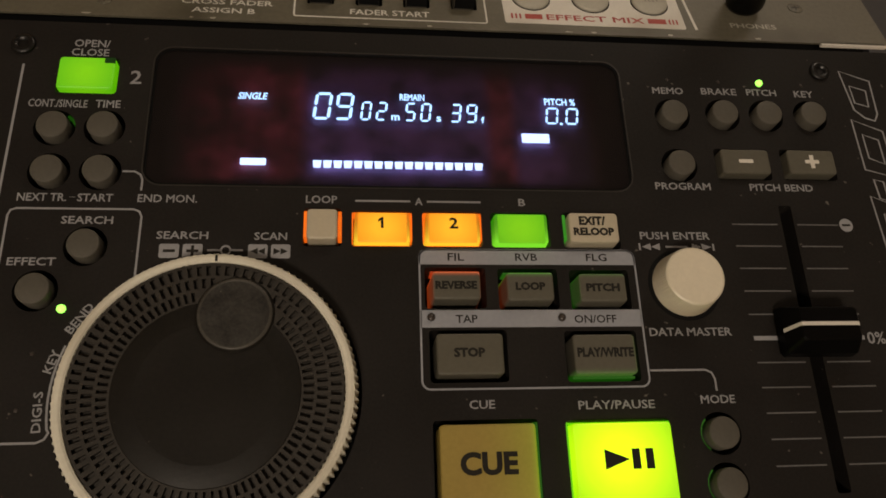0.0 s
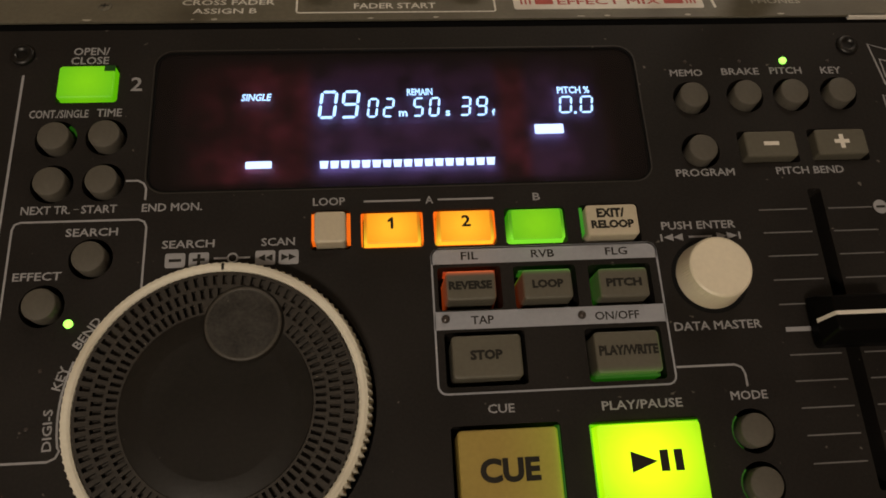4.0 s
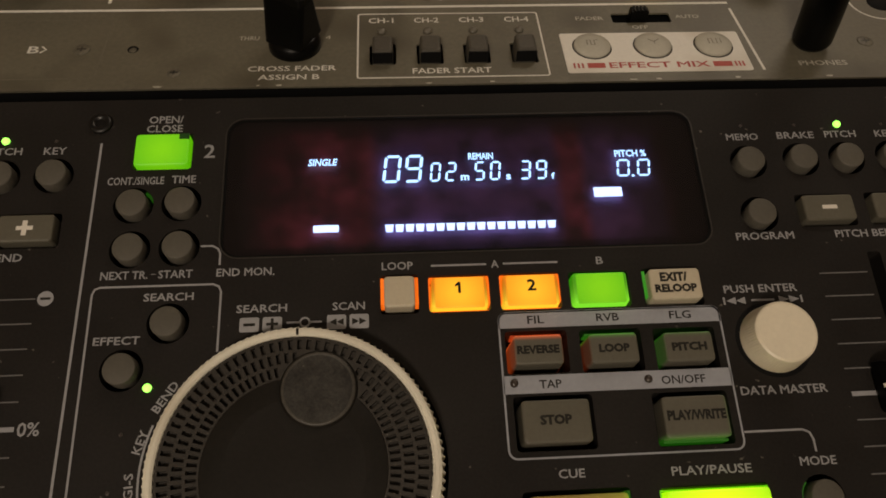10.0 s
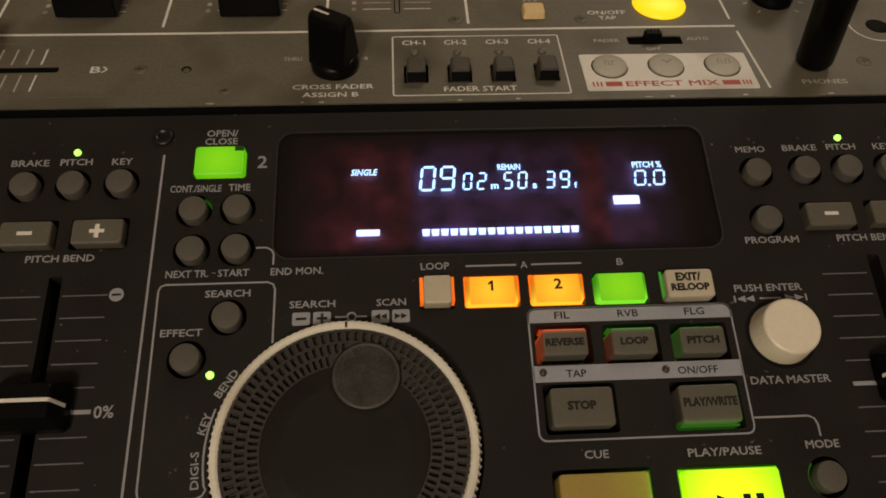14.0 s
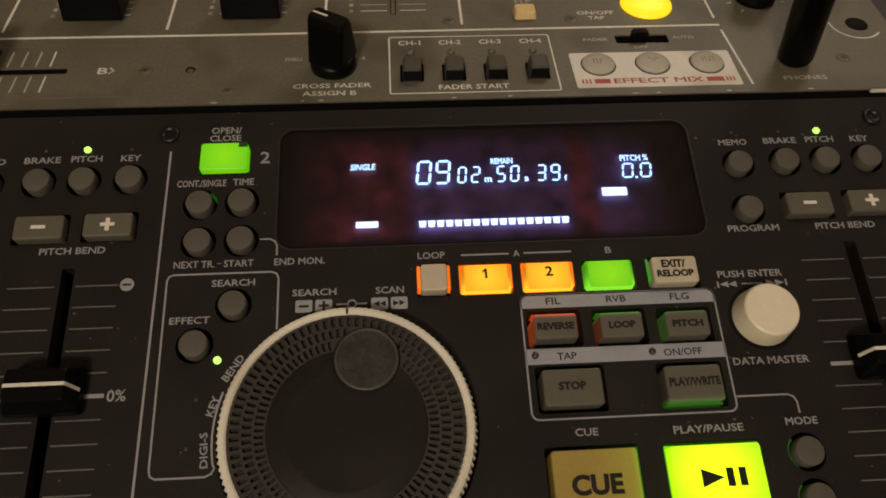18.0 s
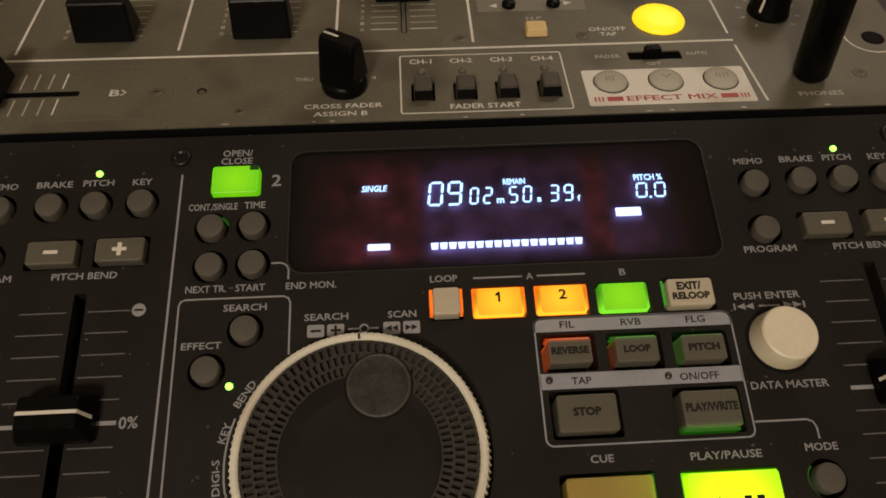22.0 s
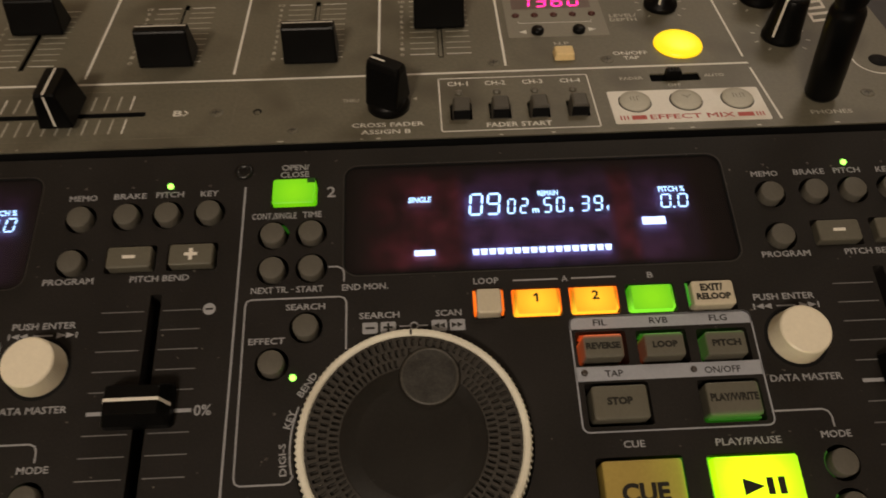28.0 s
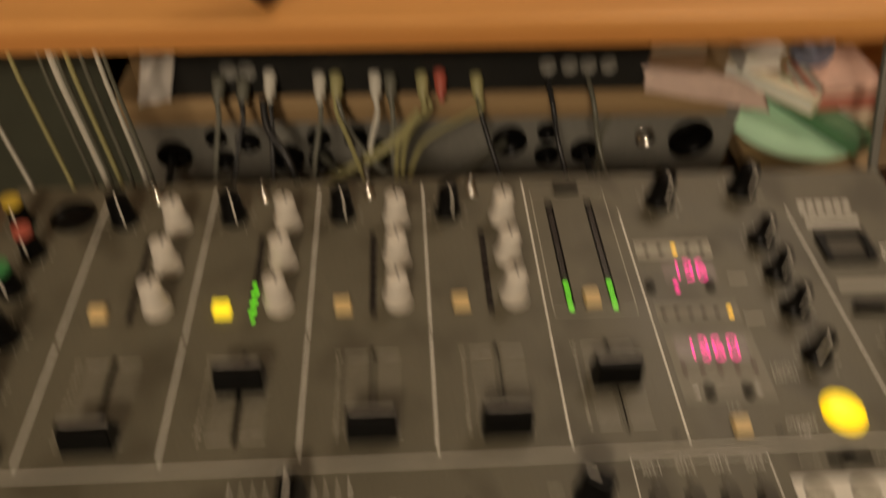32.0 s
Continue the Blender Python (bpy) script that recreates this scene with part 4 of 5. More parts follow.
    w("BRAKE", 180.9, 191.3, -8.6, -6.5)
    w("PITCH", 194.3, 203.2, -8.5, -6.4)
    w("KEY", 208.6, 214.3, -8.6, -6.5)
    w("PROGRAM", 163.5, 178.8, -38.2, -36.1)
    w("PITCH BEND", 189.8, 207.8, -38.2, -36.1)
    w("0%", 213.3, 218.2, -80.1, -77.0)
    for s, x, y, length, high, turn in (("DIGI-S", 17.95, -93.5, 8.8, 2.0, 94), ("KEY", 19.4, -82.8, 5.3, 2.0, 73), ("BEND", 23.9, -73.2, 7.8, 2.0, 56)):
        word(s, -length / 2, length / 2, 0, high, ctrl, 0, None, turn=turn).location = (Vector((x + dx, y, 0.12)) * MM)


deck(0.0, "2")
deck(-PITCH, "1")
# outlined emblem along the outer margin, drawn as plain slanted frames
def emblem(pts):
    part("emblem_frame", ribbon(pts, 0.5, 0.12, True), M_PRINT, ctrl)


emblem([(224.0, 0.6), (232.8, -2.5), (232.7, -13.4), (231.4, -15.7), (228.6, -14.8), (225.9, -12.2)])
emblem([(226.2, -4.3), (230.9, -5.8), (230.6, -11.1), (226.6, -9.9)])
emblem([(224.2, -15.5), (232.8, -19.0), (233.4, -33.6), (224.6, -31.2)])
emblem([(226.4, -20.2), (230.8, -21.8), (231.0, -29.4), (226.6, -27.6)])
emblem([(226.3, -34.2), (229.0, -34.9), (229.2, -40.6), (226.8, -39.9)])
emblem([(224.1, -39.3), (233.4, -43.0), (233.6, -57.6), (225.0, -54.8)])
emblem([(226.8, -44.4), (231.2, -46.0), (231.4, -53.6), (227.0, -52.0)])

# ---- the mixer ----
mixer = thing("dj_mixer", Matrix.Translation((0, 0, MIXER_TOP)), "grey four channel DJ mixer with black faders and white knobs", "dj mixer")
CHANNELS = (-159.5, -101.0, -42.6, 15.2)
FADER_X = (-159.0, -100.2, -41.6, 15.8, 68.2)
FADER_AT = (78.6, 105.0, 78.8, 78.2, 100.8)
holes = [rounded(x - 1.1, 74.5, x + 1.1, 121.6, 0.8, 3) for x in FADER_X]
holes.append(rounded(-105, 42.6, -44, 45.4, 0.8, 3))
holes.append(rounded(149.2, 53.8, 168.9, 58.9, 0.8, 3))
holes += [rounded(x - 4.1, 34.0, x + 4.1, 44.0, 0.8, 3) for x in (74.0, 88.6, 103.2, 118.0)]
holes += [rounded(x - 2.2, 143.0, x + 2.2, 219.0, 0.8, 3) for x in (55.6, 77.8)]
holes += [rounded(x - 1.6 + 0.6, 142.0, x + 1.6 + 0.6, 198.0, 0.6, 3) for x in CHANNELS]
part("top_plate", plate(rounded(-241, 24.5, 256, 241, 2.0, 3), holes, 0, 0.6), M_MIXER, mixer, "grey painted top plate with worn white print")
part("housing", box(-238, 30.0, -149.9, 253, 238, -3.2), M_WELL, mixer, "dark housing under the plate")


# pale strip painted for the bright glint on the mixer's edge
part("edge_glint", box(232.5, 24.0, -1.3, 255.0, 25.2, 0.0, 0.2), M_LINE, mixer, "pale strip painted for the glint on the front edge")


def mword(text, x0, x1, y0, y1, mat=None):
    word(text, x0, x1, y0, y1, mixer, 0, mat or M_MPRINT)


def mline(pts, width=0.8, closed=False, mat=None):
    part("printed_line", ribbon(pts, width, 0.12, closed), mat or M_MPRINT, mixer)


mline([(-240, 64.2), (0, 63.4), (190.5, 64.2)], 1.2)
for x, top in ((-188.5, 236), (-130.2, 236), (-72.6, 236), (-14.3, 236), (42.8, 236), (93.6, 208)):
    mline([(x, 67.4), (x, 129.4)], 1.0)
    mline([(x, 131.6), (x, top)], 1.0)
mline([(189.8, 68.6), (188.4, 208.0)], 0.9)
mline([(190.3, 61.0), (191.9, 28.6)], 0.9)
# raised edge between the faders and the upper rows
mline([(-240, 131.0), (92.8, 131.0)], 0.4, False, M_SEAM)


def fader_cap(x, y, name, label):
    f = part(name, lambda: loft([[(a_, b_, z) for a_, b_ in rounded(-a, -b, a, b, 0.7, 2)] for a, b, z in ((10.7, 6.4, 1.2), (10.7, 6.3, 2.2), (10.4, 3.0, 14.2), (10.3, 2.6, 14.8), (10.0, 2.3, 15.0))], base=True), M_BLACK, mixer, label, at=(x, y, 0), key="fader_cap")
    part("fader_stem", lambda: box(-0.8, -2.5, -3, 0.8, 2.5, 2.1), M_CHROME, f, key="fader_stem")
    part("fader_line", lambda: ribbon([(-9.9, 1.2), (9.9, 1.2)], 0.7, 15.06), M_LINE, f, key="fader_line")


for i, (x, y) in enumerate(zip(FADER_X, FADER_AT)):
    if i < 4:
        fader_cap(x, y, "channel_fader", "black channel fader cap")
    else:
        fader_cap(x, y, "master_fader", "black master fader cap")
    if i > 1:
        part("slot_guide", lambda: box(-0.7, 77.0, -2.6, 0.7, 118.5, -0.9, 0.1), M_SEAM, mixer, "bare metal guide in the fader slot", at=(x, 0, 0), key="slot_guide")
    for k in range(11):
        y = 77.3 + k * 4.1
        for a in (-12.4, 2.4):
            part("scale_line", lambda: sheet([(0, -0.26), (10.0, -0.26), (10.0, 0.26), (0, 0.26)], 0.1), M_MPRINT if k in (0, 10) else M_MIXER_PALE, mixer, at=(x + a, y, 0), key=("fader_tick", k in (0, 10)))
        half = 0.75 if k < 10 else 1.3
        word(str(k), -half, half, -1.0, 1.0, mixer, 0, M_MIXER_PALE, name="scale_figure").location = Vector((x - 15.8, y - 1.0, 0.12)) * MM
# crossfader
cross = part("crossfader", lambda: loft([[(a_, b_, z) for a_, b_ in rounded(-a, -b, a, b, 0.8, 2)] for a, b, z in ((6.2, 9.4, 2.0), (6.0, 9.4, 3.0), (3.9, 8.5, 15.2), (3.5, 8.1, 16.0))], base=True), M_BLACK, mixer, "black crossfader cap with a white line", at=(-73.6, 44.2, 0))
part("fader_line", loft([[(a_, b_, z) for a_, b_ in ((-0.4, -9.5 + g), (0.4, -9.5 + g), (0.4, -8.9 + g), (-0.4, -8.9 + g))] for g, z in ((0.0, 3.0), (0.9, 15.2))], base=True), M_LINE, cross)
part("fader_line", ribbon([(0, -8.4), (0, 8.0)], 0.8, 16.06), M_LINE, cross)
part("fader_stem", box(-2.5, -0.8, -3, 2.5, 0.8, 2.1), M_CHROME, cross)
for i in range(11):
    x = -98.6 + i * 4.82
    for a in (32.8, 46.8):
        part("scale_line", lambda: sheet([(-0.3, 0), (0.3, 0), (0.3, 8.5), (-0.3, 8.5)], 0.1), M_MPRINT if i in (0, 10) else M_MIXER_PALE, mixer, at=(x, a, 0), key=("cross_tick", i in (0, 10)))
# two black sheets added for the shade inside the slot
part("slot_dark", sheet([(-105.5, 42.2), (-43.5, 42.2), (-43.5, 45.8), (-105.5, 45.8)], -1.6), M_WELL, mixer, "black sheet put in to darken the crossfader slot")
part("slot_dark_wall", box(-104.6, 45.0, -1.5, -44.4, 45.37, -0.02), M_WELL, mixer)
mword("B", -33.6, -30.2, 41.9, 45.3)
mline([(-29.8, 45.2), (-28.2, 43.6), (-29.8, 42.0)], 0.6)
mword("A", -118.0, -114.6, 41.6, 45.0)
mline([(-118.6, 45.0), (-120.3, 43.3), (-118.6, 41.6)], 0.6)


mline(rounded(-156.0, 29.6, -11.0, 58.4, 2.0, 3), 0.45, True, M_SEAM)


random.seed(11)
for i in range(16):
    w, d = random.uniform(0.5, 2.2), random.uniform(0.25, 0.6)
    chip = [(w * math.cos(a) * random.uniform(0.5, 1.0), d * math.sin(a) * random.uniform(0.5, 1.0)) for a in (0.3, 1.3, 2.2, 3.3, 4.3, 5.3)]
    part("paint_chip", sheet(chip, 0.1), M_MIXER_PALE, mixer, at=(random.uniform(-230, 228), 25.0 + random.uniform(0, 0.5), 0))


def screw(x, y, r=2.6):
    s = part("plate_screw", lambda: lathe([(r, 0.02), (r * 0.95, 0.18), (r * 0.8, 0.3), (0.3, 0.34)], 18), M_WORN, mixer, at=(x, y, 0), key=("plate_screw", r))
    part("screw_slot", lambda: sheets([[(-r * 0.55, -0.3), (r * 0.55, -0.3), (r * 0.55, 0.3), (-r * 0.55, 0.3)], [(-0.25, -r * 0.45), (0.25, -r * 0.45), (0.25, r * 0.45), (-0.25, r * 0.45)]], 0.37), M_SLOT, s, key=("screw_slot", r))


for x, y in ((-17.6, 43.4), (134.9, 69.6), (229.8, 42.3), (89.0, 69.9), (-150.5, 43.6)):
    screw(x, y)
screw(11.8, 31.5, 2.1)
for x, y in ((-2.3, 43.2),):
    hole = part("plate_hole", lambda: lathe([(1.7, 0.03), (1.6, 0.16), (0.2, 0.16)], 14), M_WELL, mixer, at=(x, y, 0), key="plate_hole")
    # screw head set low, so a dark crescent stands for shade above
    part("sunk_screw", lathe([(1.15, 0.16), (1.0, 0.24), (0.2, 0.26)], 14), M_WORN, hole, at=(0.1, -0.6, 0))


def pointer_knob(x, y, r, h, name="rotary_knob", mat=None, turn=0.0, label="black rotary knob with a white pointer", body=0.84):
    mat = mat or M_BLACK
    slim = body / 0.84
    k = part(name, lambda: lathe([(r, 0.1), (r * 1.02, 1.4), (r * 0.97, 2.4), (r * body, 3.2), (r * 0.75 * slim, h * 0.7), (r * 0.70 * slim, h - 0.6), (r * 0.64 * slim, h), (0.3, h + 0.1)], 36), mat, mixer, label, at=(x, y, 0), turn=turn, key=("knob", r, h, mat.name, body))
    part("pointer", lambda: loft([[(a, b - 0, z) for a, b in ((-0.45, -r * e - 0.15), (0.45, -r * e - 0.15), (0.45, -r * e + 0.5), (-0.45, -r * e + 0.5))] for e, z in ((body, 3.3), (0.75 * slim, h * 0.7), (0.70 * slim, h - 0.6), (0.62 * slim, h + 0.1))], base=True), M_LINE if mat is not M_WHITEKNOB else M_DARKPRINT, k, key=("pointer", r, h, mat.name, body))
    if mat is not M_WHITEKNOB:
        part("pointer", lambda: ribbon([(0, -r * 0.6 * slim), (0, 0)], 0.8, h + 0.16), M_LINE, k, key=("pointer_top", r, h, body))
    marks = [[(q * math.cos(a + s), q * math.sin(a + s)) for q, s in ((r * 1.3, -0.035), (r * 1.55, -0.03), (r * 1.55, 0.03), (r * 1.3, 0.035))] for a in (radians(-50 + 280 * i / 8) for i in range(9))]
    part("knob_scale", lambda: sheets(marks, 0.1), M_MIXER_PALE, mixer, at=(x, y, 0), key=("knob_scale", r))
    return k


# crossfader assign: a fin-shaped selector
sel = part("assign_selector", lathe([(8.0, 0.1), (8.0, 2.4), (7.4, 3.6), (6.4, 4.4), (0.3, 4.6)], 36), M_BLACK, mixer, "black fin-shaped selector knob", at=(46.9, 43.9, 0), turn=-28)
part("selector_fin", loft([[(a_, b_, z + s_ * a_) for a_, b_ in rounded(-a, -b, a, b, 1.4, 3)] for a, b, z, s_ in ((6.4, 6.6, 4.0, 0), (6.6, 5.4, 9.0, 0), (6.8, 3.6, 17.6, -0.06), (6.5, 3.0, 19.4, -0.08), (6.0, 2.6, 19.8, -0.08))], base=True), M_BLACK, sel)
part("pointer", loft([[(-5.8, -0.5, 20.2), (-0.4, -0.5, 19.8), (-0.4, 0.5, 19.8), (-5.8, 0.5, 20.2)], [(-5.8, -0.4, 20.34), (-0.4, -0.4, 19.9), (-0.4, 0.4, 19.9), (-5.8, 0.4, 20.34)]], base=True), M_LINE, sel)
mword("CROSS FADER", 33.4, 59.9, 31.6, 34.0)
mword("ASSIGN B", 36.8, 55.0, 27.6, 30.0)
mword("THRU", 29.4, 35.6, 46.9, 48.9, M_MIXER_PALE)
mword("4", 56.2, 57.8, 46.9, 48.9, M_MIXER_PALE)
# fader start field
mline(rounded(66.3, 27.7, 124.6, 59.9, 0.8, 3), 0.55, True)
for i, x in enumerate((74.0, 88.6, 103.2, 118.0)):
    b = part("fader_start_button", lambda: cap_shape(6.6, 8.2, 4.6, 1.0, 0.8, -2.0, 0.2), M_DARKKEY, mixer, "small dark square button", at=(x, 38.8, 0), key="start_button")
    # black strip put on for the shade of the button's front
    part("front_shade", lambda: box(-3.1, -4.3, 0.05, 3.1, -3.9, 3.9, 0.1), M_WELL, b, "black strip for the shade on the button's front", key="start_front")
    part("indicator_lamp", lambda: lathe([(1.5, 0), (1.4, 0.6), (0.8, 1.0), (0.1, 1.1)], 16), M_LED_GREY, mixer, at=(x - 0.2, 50.5, 0), key="start_lamp")
    mword("CH-%d" % (i + 1), x - 4.4, x + 3.6, 55.0, 57.7)
mword("FADER START", 82.9, 107.0, 29.4, 32.0)
# effect mix field
plate_ob = part("effect_plate", loft([[(x, y, z) for x, y in rounded(130.3, 28.4, 188.5, 48.0, 0.8, 3)] for z in (0.05, 0.3)], base=True), M_EFFECT, mixer, "white field with red print")
SIGNS = (((-1.9, -1.2), (-1.9, 1.2), (-0.7, 1.2), (-0.7, -1.2), (0.5, -1.2), (0.5, 1.2), (1.7, 1.2)), ((-1.8, 1.4), (0.0, 0.0), (0.0, -1.6), (0.0, 0.0), (1.8, 1.4)), ((-2.0, -1.2), (-2.0, 1.2), (-0.8, 1.2), (-0.8, -1.2), (0.6, -1.2), (0.6, 1.2), (1.9, 1.2), (1.9, -1.2)))
for x, sign_line in zip((139.8, 159.3, 178.9), SIGNS):
    # black ring painted for the gap and soft shade round the button
    part("gap_shade", lambda: lathe([(6.25, 0.3), (6.2, 0.36), (0.2, 0.36)], 36), M_WELL, mixer, at=(x, 40.9, 0), key="gap_shade")
    b = part("effect_button", lambda: lathe([(5.9, 0.3), (5.8, 1.1), (5.2, 1.6), (3.0, 1.9), (0.2, 2.0)], 36), M_EFFECT_KEY, mixer, "round grey push button", at=(x, 40.9, 0), key="effect_button")
    part("key_sign", lambda: ribbon(list(sign_line), 0.4, 2.06), M_STRIP, b, key=("effect_sign", x))
word("EFFECT MIX", 143.6, 175.2, 30.2, 33.0, mixer, 0, M_REDPRINT, z=0.4)
for x0, x1 in ((136.8, 142.3), (176.4, 182.4)):
    part("printed_bar", sheet([(x0, 30.4), (x1, 30.4), (x1, 32.8), (x0, 32.8)], 0.4), M_REDPRINT, plate_ob)
for x in (132.4, 133.7, 135.0, 183.3, 184.5, 185.7):
    part("printed_bar", sheet([(x, 30.4), (x + 0.6, 30.4), (x + 0.6, 32.8), (x, 32.8)], 0.4), M_REDPRINT, plate_ob)
slide = part("mode_slider", cap_shape(6.0, 3.2, 3.4, 0.5, 0.4, -2), M_BLACK, mixer, "small black slide switch", at=(157.9, 56.3, 0))
for i in range(4):
    part("slider_rib", lambda: box(-0.3, -1.5, 3.3, 0.3, 1.5, 3.8), M_BLACK, slide, at=(-1.8 + i * 1.2, 0, 0), key="slider_rib")
mword("FADER", 137.2, 146.4, 55.3, 57.2, M_MIXER_PALE)
mword("AUTO", 170.6, 178.6, 55.8, 57.7, M_MIXER_PALE)
mword("OFF", 155.0, 160.2, 50.3, 52.2, M_MIXER_PALE)
# effect column
part("lit_tap_button", lathe([(9.9, 0.1), (9.9, 0.7), (9.2, 1.6), (6.6, 2.5), (3.2, 2.9), (0.2, 3.0)], 48), M_YELLOW_LIT, mixer, "round domed yellow button, brightly lit", at=(165.7, 78.3, 0))
mword("ON/OFF", 137.9, 152.1, 72.4, 74.8)
mword("TAP", 141.6, 148.0, 69.1, 71.3)
part("cue_key", lambda: cap_shape(8.3, 6.8, 3.0, 0.9, 0.7, 0.1, 0.3), M_AMBERKEY, mixer, "small square amber key, unlit", at=(117.8, 73.2, 0), key="monitor_key")
mword("H.P", 115.1, 121.3, 80.8, 83.0, M_MIXER_PALE)
part("effect_strip", sheet(rounded(97.0, 87.2, 139.5, 124.5, 0.6, 2), 0.06), M_STRIP, mixer)
part("effect_strip", sheet(rounded(96.8, 131.0, 138.2, 142.0, 0.6, 2), 0.06), M_STRIP, mixer)
part("effect_strip", sheet(rounded(96.2, 175.5, 137.0, 184.0, 0.6, 2), 0.06), M_EFFECT_KEY, mixer)
for x in (108.8, 126.3):
    part("arrow_button", lambda: lathe([(2.7, 0.1), (2.7, 1.6), (2.1, 2.2), (0.2, 2.3)], 20), M_BLACK, mixer, at=(x + 0.6, 90.9, 0), key="arrow_button")
for pts in ([(101.6, 91.2), (104.8, 89.7), (104.8, 92.7)], [(131.2, 90.5), (134.4, 92.0), (131.2, 93.5)]):
    part("arrow_sign", sheet(pts, 0.14), M_MPRINT, mixer)
for i in range(5):
    part("indicator_lamp", lambda: lathe([(1.6, 0.05), (1.5, 0.6), (0.8, 1.1), (0.1, 1.2)], 14), M_LED_RED, mixer, at=(101.5 + i * 8.27, 104.0, 0), key="effect_lamp")
for i in range(6):
    part("indicator_lamp", lambda: lathe([(1.5, 0.05), (1.4, 0.6), (0.8, 1.0), (0.1, 1.1)], 14), M_AMBER_LED if i == 5 else M_LED_OFF, mixer, at=(100.5 + i * 6.6, 136.5, 0), key=("beat_lamp", i == 5))
for i in range(5):
    part("indicator_lamp", lambda: lathe([(1.5, 0.1), (1.4, 0.6), (0.8, 1.0), (0.1, 1.1)], 14), M_AMBER_LED if i == 2 else M_LED_OFF, mixer, at=(102.0 + i * 7.4, 179.6, 0), key=("bank_lamp", i == 2))
mline([(102.2, 99.4), (102.2, 98.0), (133.4, 98.0), (133.4, 99.4)], 0.35)
for text, x0, y0, y1 in (("1360", 104.0, 111.0, 119.2), ("136", 110.4, 160.6, 168.6)):
    win = part("figure_window", sheet(rounded(x0 - 3.5, y0 - 1.8, x0 + 7.2 * len(text) + 2.4, y1 + 2.2, 0.5, 2), 0.1), M_FIGURE_PANE, mixer, "small dark window with lit magenta figures")
    for i, ch in enumerate(text):
        part("lit_figure", lambda: sheets(digit_segments(ch, 0, 4.0, 0, y1 - y0, 1.1), 0.1), M_MAGENTA, win, at=(x0 + i * 7.2, y0, 0.1), key=("magenta", ch, y1 - y0))
part("indicator_lamp", lathe([(1.4, 0.05), (1.3, 0.6), (0.1, 1.0)], 14), M_MAGENTA, mixer, at=(111.4, 153.8, 0))
for x in (97.8, 128.4):
    part("arrow_button", lambda: lathe([(2.7, 0.1), (2.7, 1.6), (2.1, 2.2), (0.2, 2.3)], 20), M_BLACK, mixer, at=(x, 153.8, 0), key="arrow_button")
for y in (108.4, 136.6, 160.5, 184.5):
    pointer_knob(165.6, y, 7.1, 17.0, turn=-25 if y < 110 else 10, body=0.66)
for x, y in ((118.6, 217.0), (168.0, 224.0)):
    pointer_knob(x, y, 8.2, 20.0, turn=15)
mword("LEVEL/", 141.8, 153.6, 100.8, 103.2, M_MIXER_PALE)
mword("DEPTH", 141.5, 153.0, 97.4, 99.8, M_MIXER_PALE)
for x1, y0, y1 in ((149.0, 131.0, 133.0), (149.0, 157.0, 159.0)):
    part("printed_bar", sheet([(139.5, y0), (x1, y0), (x1, y1), (139.5, y1)], 0.1), M_MIXER_PALE, mixer)
# headphone column
for y in (81.6, 111.4):
    pointer_knob(209.6, y, 7.8, 19.0, turn=-50, body=0.94)
part("selector_recess", plate(rounded(195.5, 166.0, 223.5, 189.0, 3.0, 4), [rounded(199.5, 170.0, 219.5, 185.0, 1.5, 3)], 2.4, 2.4), M_BLACK, mixer, "black raised frame")
part("recess_face", sheet(rounded(199.5, 170.0, 219.5, 185.0, 1.5, 3), 0.3), M_RUBBER, mixer)
part("effect_strip", sheet(rounded(194.5, 148.8, 224.5, 153.2, 0.5, 2), 0.1), M_EFFECT_KEY, mixer)
for i in range(6):
    part("name_bar", lambda: sheet([(0, 0), (4, 0), (4, 6), (0, 6)], 0.1), M_MPRINT, mixer, at=(196 + i * 5.2, 206, 0), key="name_bar")
part("name_bar", sheet([(195.5, 195), (226, 195), (226, 199.5), (195.5, 199.5)], 0.1), M_MPRINT, mixer)
for i in range(9):
    part("edge_emblem", lambda: ribbon([(-4.0, -3.6), (4.2, -2.4), (4.6, 2.6), (-3.6, 1.6)], 2.3, 0.12, True), M_LINE, mixer, at=(232.0 + 0.25 * (i % 2), 96.5 + i * 9.6, 0), key="edge_emblem")
part("push_bar", cap_shape(16, 4, 5, 0.8, 0.5, 0.1), M_BLACK, mixer, at=(203.0, 135.0, 0))
mword("PHONES", 203.9, 219.5, 30.4, 32.8, M_MIXER_PALE)
mline(arc(242.5, 63.5, 9.5, 175, 320, 14), 0.7)
part("plate_hole", lathe([(4.2, 0.03), (4.0, 0.25), (0.2, 0.25)], 24), M_WELL, mixer, at=(243.5, 63.0, 0))
